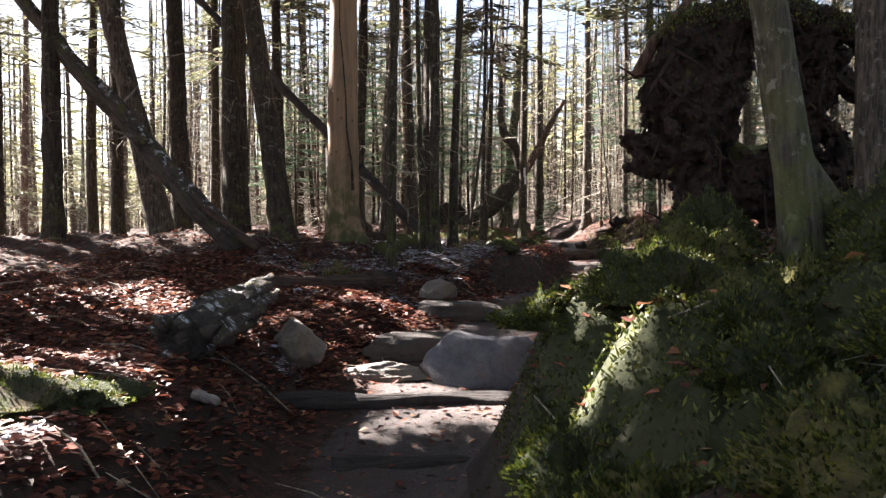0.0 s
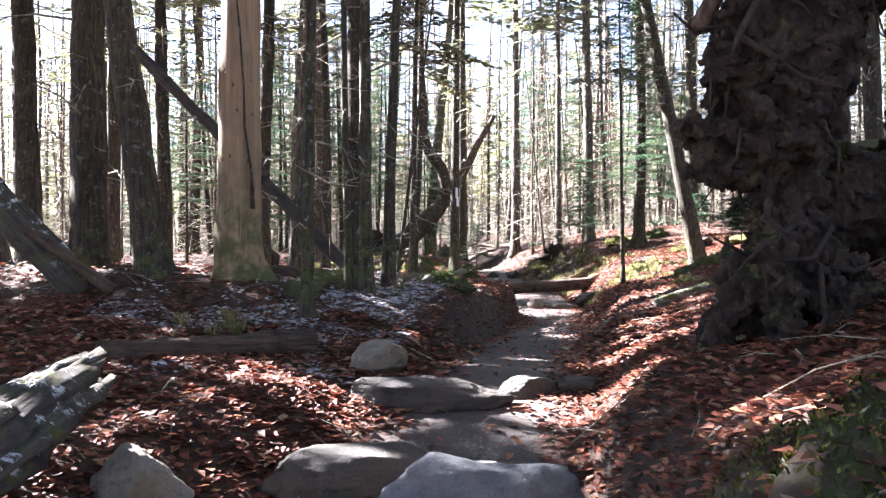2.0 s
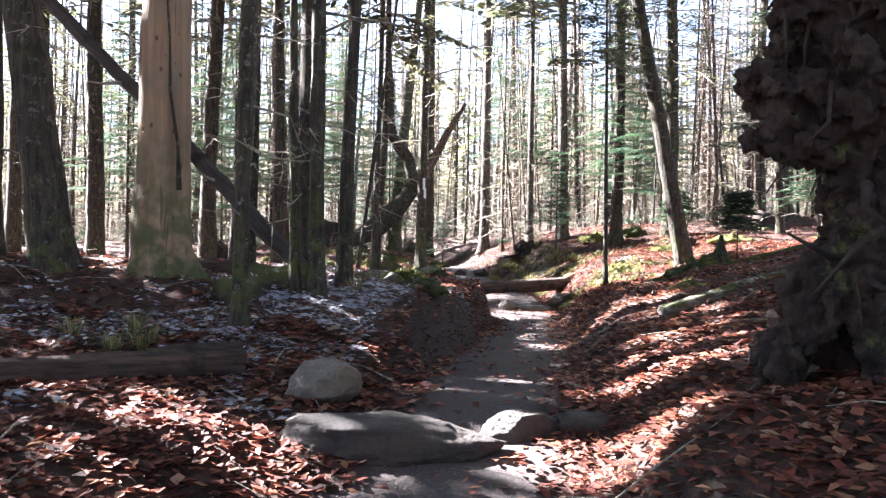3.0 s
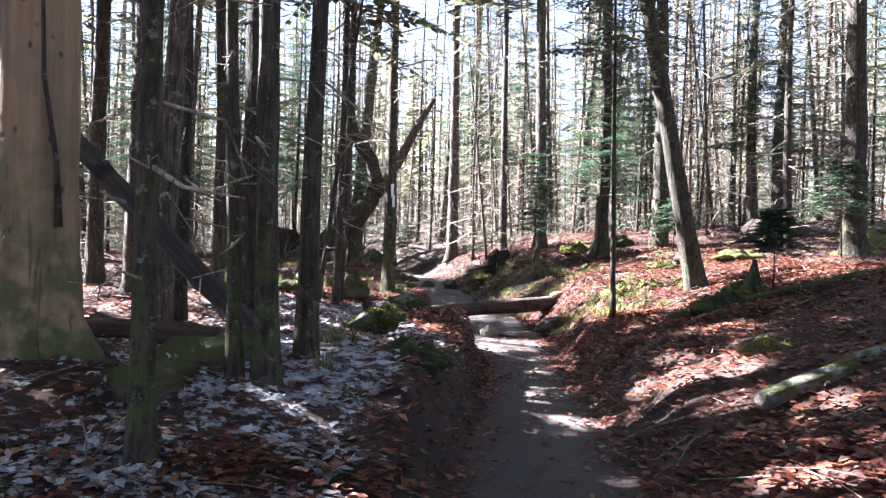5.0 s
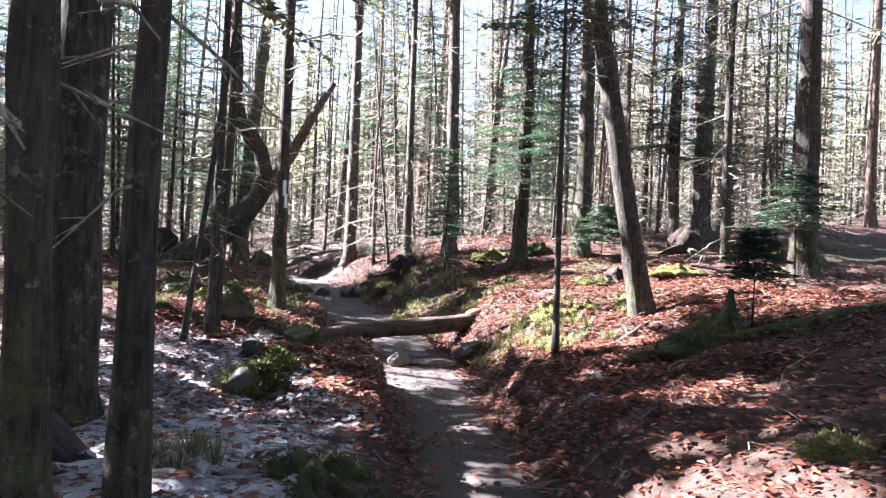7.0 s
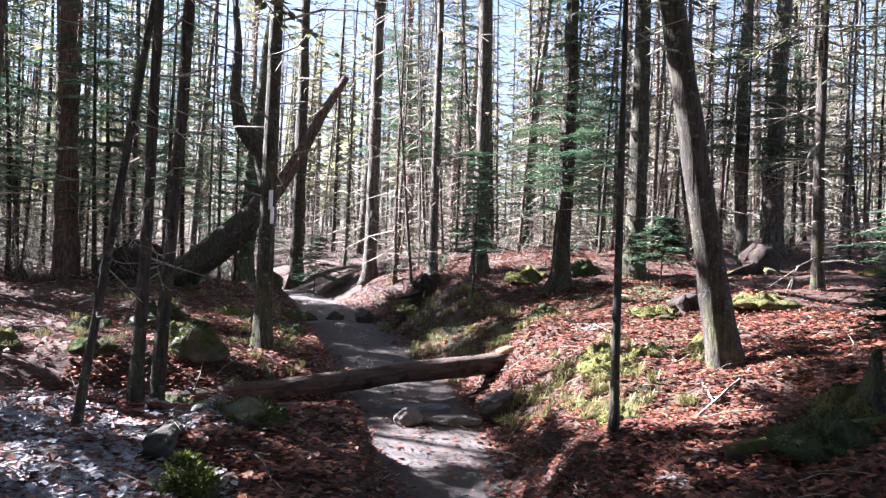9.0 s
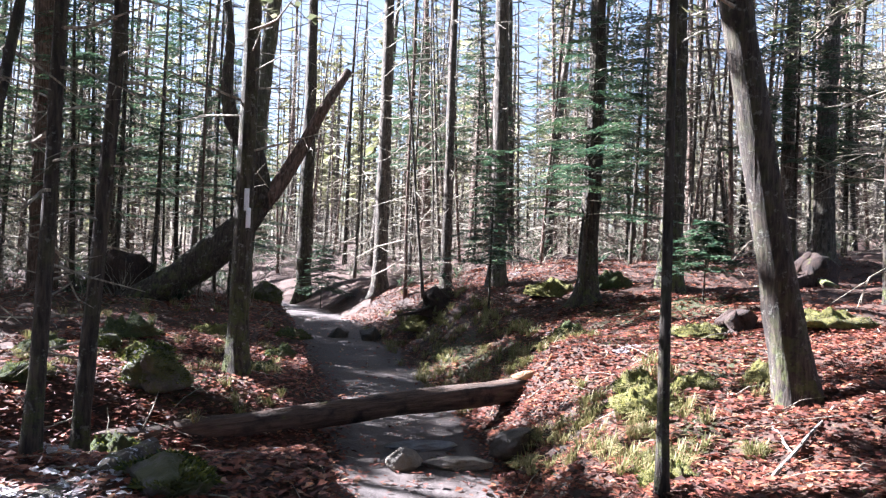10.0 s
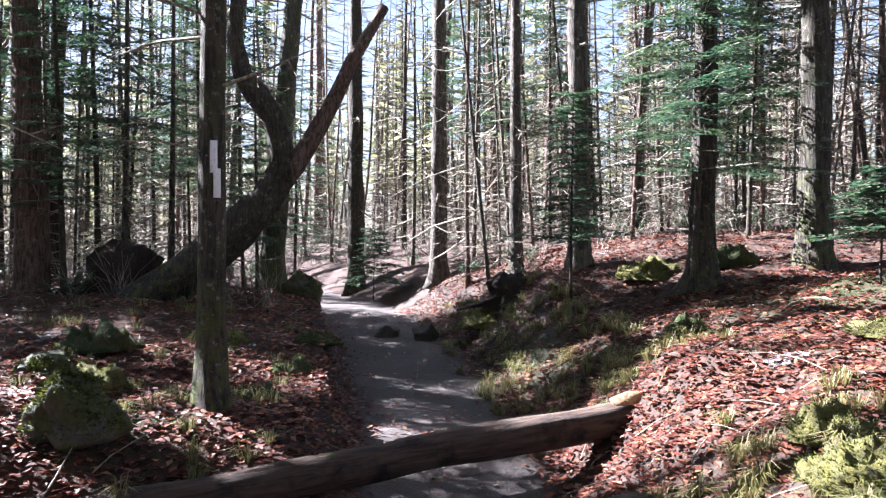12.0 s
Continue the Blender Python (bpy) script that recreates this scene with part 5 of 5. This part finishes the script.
def small_things():
    root = thing("broken_stub", (4.98, 19.5, 0.95), "splintered orange broken wood at the end of the water bar", "wood")
    part("splinter", Buf().tube([(0.02, -0.06, -0.08), (0.12, -0.02, 0.1), (0.24, 0.03, 0.3)], [0.075, 0.08, 0.06], 6, 0.35, 0, 3, True, 0.3), WOOD_RAW, root, "split raw orange wood")
    part("splinter", Buf().tube([(-0.2, 0.04, 0.06), (-0.06, 0.05, 0.1), (0.1, 0.06, 0.12)], [0.05, 0.06, 0.03], 7, 0.5, 0, 4, True, 0.5), WOOD_RAW, root, "split raw orange wood")
    x, y = 5.2, 14.1
    stump = thing("small_stump", resting(x, y, -0.08), "small pointed mossy rotten stump on the bank", "stump")
    part("trunk", Buf().tube([(0, 0, 0), (0, 0, 0.15), (0.02, 0, 0.32), (0.03, 0, 0.5)], [0.15, 0.1, 0.06, 0.02], 12, 0.8, 0.5, 5), BARK_MOSSY, stump)
    log_between("stick", resting(-1.25, 4.1, 0.03), resting(-1.1, 4.0, 0.2), 0.03, 0.016, WOOD_GREY, "bleached crooked stick beside the rotten log", 30, 7, category="stick")
    log_between("stick", resting(1.9, 7.0, 0.03), resting(2.7, 7.35, 0.05), 0.022, 0.012, WOOD_GREY, "bare stick lying on leaves", 31, 7, category="stick")
    log_between("stick", resting(4.7, 15.2, 0.03), resting(5.7, 15.9, 0.04), 0.014, 0.007, WOOD_GREY, "bare stick lying on leaves", 32, 7, category="stick")
    log_between("stick", resting(0.2, 11.0, 0.03), resting(0.9, 11.3, 0.05), 0.018, 0.01, WOOD_GREY, "bare stick lying on leaves", 33, 7, category="stick")
    log_between("stick", resting(5.3, 16.0, 0.02), resting(5.0, 15.4, 0.06), 0.016, 0.008, WOOD_GREY, "bare stick lying on leaves", 34, 7, category="stick")


small_things()


def root_mound(at, size, seed, label):
    """A torn-up root mass or old stump with spreading roots."""
    rng = random.Random(seed)
    x, y = at
    root = thing("old_stump", resting(x, y, -0.1), label, "stump")
    part("trunk", Buf().tube([(0, 0, 0), (0.02, 0, size * 0.3), (0.05, 0.03, size * 0.6), (-0.06, 0, size * 0.85), (-0.02, 0.02, size * 1.0)], [size * 0.42, size * 0.36, size * 0.42, size * 0.34, size * 0.1], 16, 1.0, 0.5, seed), ROT, root)
    for k in range(7):
        a = 6.283 * k / 7 + rng.uniform(-0.3, 0.3)
        r = size * rng.uniform(0.07, 0.13)
        e = size * rng.uniform(0.8, 1.5)
        c, q = math.cos(a), math.sin(a)
        part("root", Buf().tube([(c * size * 0.2, q * size * 0.2, size * 0.35), (c * e * 0.55, q * e * 0.55, size * 0.18), (c * e, q * e, rng.uniform(-0.02, 0.12))], [r, r * 0.8, r * 0.35], 8, 0.4, 0, k), LOG_MOSS if k % 2 else ROT, root)


root_mound((5.25, 24.5), 0.5, 31, "dark mossy stump with spreading roots above the trail")
root_mound((0.2, 25.3), 0.8, 32, "dark upturned root mass behind the blazed tree")
root_mound((6.9, 18.7), 0.3, 33, "low mossy stump on the leafy bank")
root_mound((9.9, 21.2), 0.6, 34, "dark rotten stump on the leafy rise")
root_mound((-1.9, 19.0), 0.5, 35, "mossy rotten stump among the spruces")
for k, (x, y, q) in enumerate(((1.0, 20.2, 0.3), (2.45, 21.4, 0.22), (0.7, 21.8, 0.35), (1.7, 22.3, 0.28), (2.7, 22.6, 0.25), (0.0, 20.6, 0.3), (-0.8, 19.0, 0.3), (1.4, 17.3, 0.2), (0.2, 18.9, 0.25), (6.7, 23.1, 0.4), (7.5, 22.8, 0.4), (5.9, 20.6, 0.2))):
    moss_cushion((x, y), (q, q * 0.8, q * 0.5), 600 + k, k % 3 == 0, 900)


def twig_scatter():
    """Fallen twigs all over the wood floor."""
    rng = random.Random(9)
    buf = Buf()
    for _ in range(1500):
        x, y = rng.uniform(-5, 8), rng.uniform(1, 26)
        if abs(x - trail_x(y)) < 0.5 and rng.random() < 0.9:
            continue
        a, ln = rng.uniform(0, 6.28), rng.uniform(0.1, 0.6)
        p = Vector((x, y, ground_at(x, y) + rng.uniform(0.005, 0.04)))
        ex, ey = x + math.cos(a) * ln, y + math.sin(a) * ln
        q = Vector((ex, ey, ground_at(ex, ey) + rng.uniform(0.005, 0.08)))
        r = rng.uniform(0.002, 0.007)
        buf.tube([p, (p + q) / 2 + Vector((rng.uniform(-0.03, 0.03), rng.uniform(-0.03, 0.03), 0.02)), q], [r, r * 0.8, r * 0.4], 4, cap=False)
    solo("fallen_twigs", buf, TWIG, (0, 0, 0), "thin dry twigs strewn over the leaf litter", "twigs", kind="stuff")


twig_scatter()


def grass_tufts():
    """Tufts of half-dry grass on the trail banks."""
    rng = random.Random(10)
    buf = Buf()
    for x0, x1, y0, y1, tufts in ((4.2, 5.1, 15.6, 18.4, 70), (4.3, 5.8, 19.6, 24.5, 140), (-0.6, 2.5, 18.9, 24.5, 45), (5.0, 5.8, 16.4, 18.2, 14), (0.1, 0.6, 9.6, 11.5, 5), (-1.5, -1.0, 8.6, 9.0, 6), (4.2, 5.2, 24.5, 27, 20), (1.3, 2.4, 18.4, 20.6, 12)):
        for _ in range(tufts):
            cx, cy = rng.uniform(x0, x1), rng.uniform(y0, y1)
            for _ in range(42):
                a = rng.uniform(0, 6.28)
                x, y = cx + math.cos(a) * rng.uniform(0, 0.05), cy + math.sin(a) * rng.uniform(0, 0.05)
                p = Vector((x, y, ground_at(x, y) - 0.01))
                ln = rng.uniform(0.1, 0.28)
                m = p + Vector((math.cos(a) * 0.35, math.sin(a) * 0.35, 0.9)) * (ln * 0.5)
                e = m + Vector((math.cos(a) * 0.9, math.sin(a) * 0.9, -0.15)) * (ln * 0.5)
                w = Vector((-math.sin(a), math.cos(a), 0)) * 0.003
                k = len(buf.v)
                buf.v += [tuple(p - w), tuple(p + w), tuple(m + w), tuple(m - w), tuple(e)]
                buf.f += [(k, k + 1, k + 2, k + 3), (k + 3, k + 2, k + 4)]
    solo("grass", buf, GRASS, (0, 0, 0), "tufts of half-dry grass on the trail banks", "grass", kind="stuff", smooth=False)


grass_tufts()


def fallen_leaves():
    """Leaf litter: curled dry leaves, thick on the banks and thin on the trodden trail."""
    rng = random.Random(12)
    dry, frost = Buf(), Buf()
    made = 0
    while made < 210000:
        y = -1 + 29 * rng.random() ** 0.9
        x = trail_x(y) + rng.gauss(0, 3.2) if rng.random() < 0.7 else rng.uniform(-6, 13)
        if made > 175000:
            x, y = rng.uniform(-4, 3.5), rng.uniform(2.5, 9.5)
        elif made > 125000:
            x, y = rng.uniform(0, 8), rng.uniform(12.5, 22)
        if not -6.5 < x < 13:
            continue
        d = abs(x - trail_x(y))
        if rng.random() > 0.05 + 0.95 * step01(0.2, 0.62, d - 0.3 * step01(15.5, 18.5, y) - 0.4 * step01(7.5, 5.5, y)):
            continue
        if rng.random() < 0.7 * min(1, moss_amount(x, y)):
            continue
        made += 1
        cold = snow_amount(x, y) + 0.55 * noise.noise(Vector((x, y, 0)) * 2.2) > 0.34 and rng.random() < 0.62
        ln = rng.uniform(0.016, 0.038)
        a = rng.uniform(0, 6.283)
        u = Vector((math.cos(a), math.sin(a), rng.uniform(-0.35, 0.35)))
        w = Vector((-math.sin(a), math.cos(a), rng.uniform(-0.35, 0.35))) * rng.uniform(0.5, 0.85)
        p = Vector((x, y, ground_at(x, y) + rng.uniform(0.006, 0.03)))
        curl = Vector((0, 0, rng.uniform(-0.1, 0.45) * ln))
        buf = frost if cold else dry
        k = len(buf.v)
        buf.v += [tuple(p - u * ln), tuple(p + w * ln + curl), tuple(p + u * ln + curl * 0.6), tuple(p - w * ln + curl)]
        buf.f += [(k, k + 1, k + 2), (k, k + 2, k + 3)]
    solo("fallen_leaves", dry, LEAVES, (0, 0, 0), "dry red-brown fallen leaves covering the forest floor", "leaves", kind="stuff", smooth=False)
    solo("frosted_leaves", frost, FROSTED, (0, 0, 0), "fallen leaves dusted with old snow", "leaves", kind="stuff", smooth=False)


fallen_leaves()
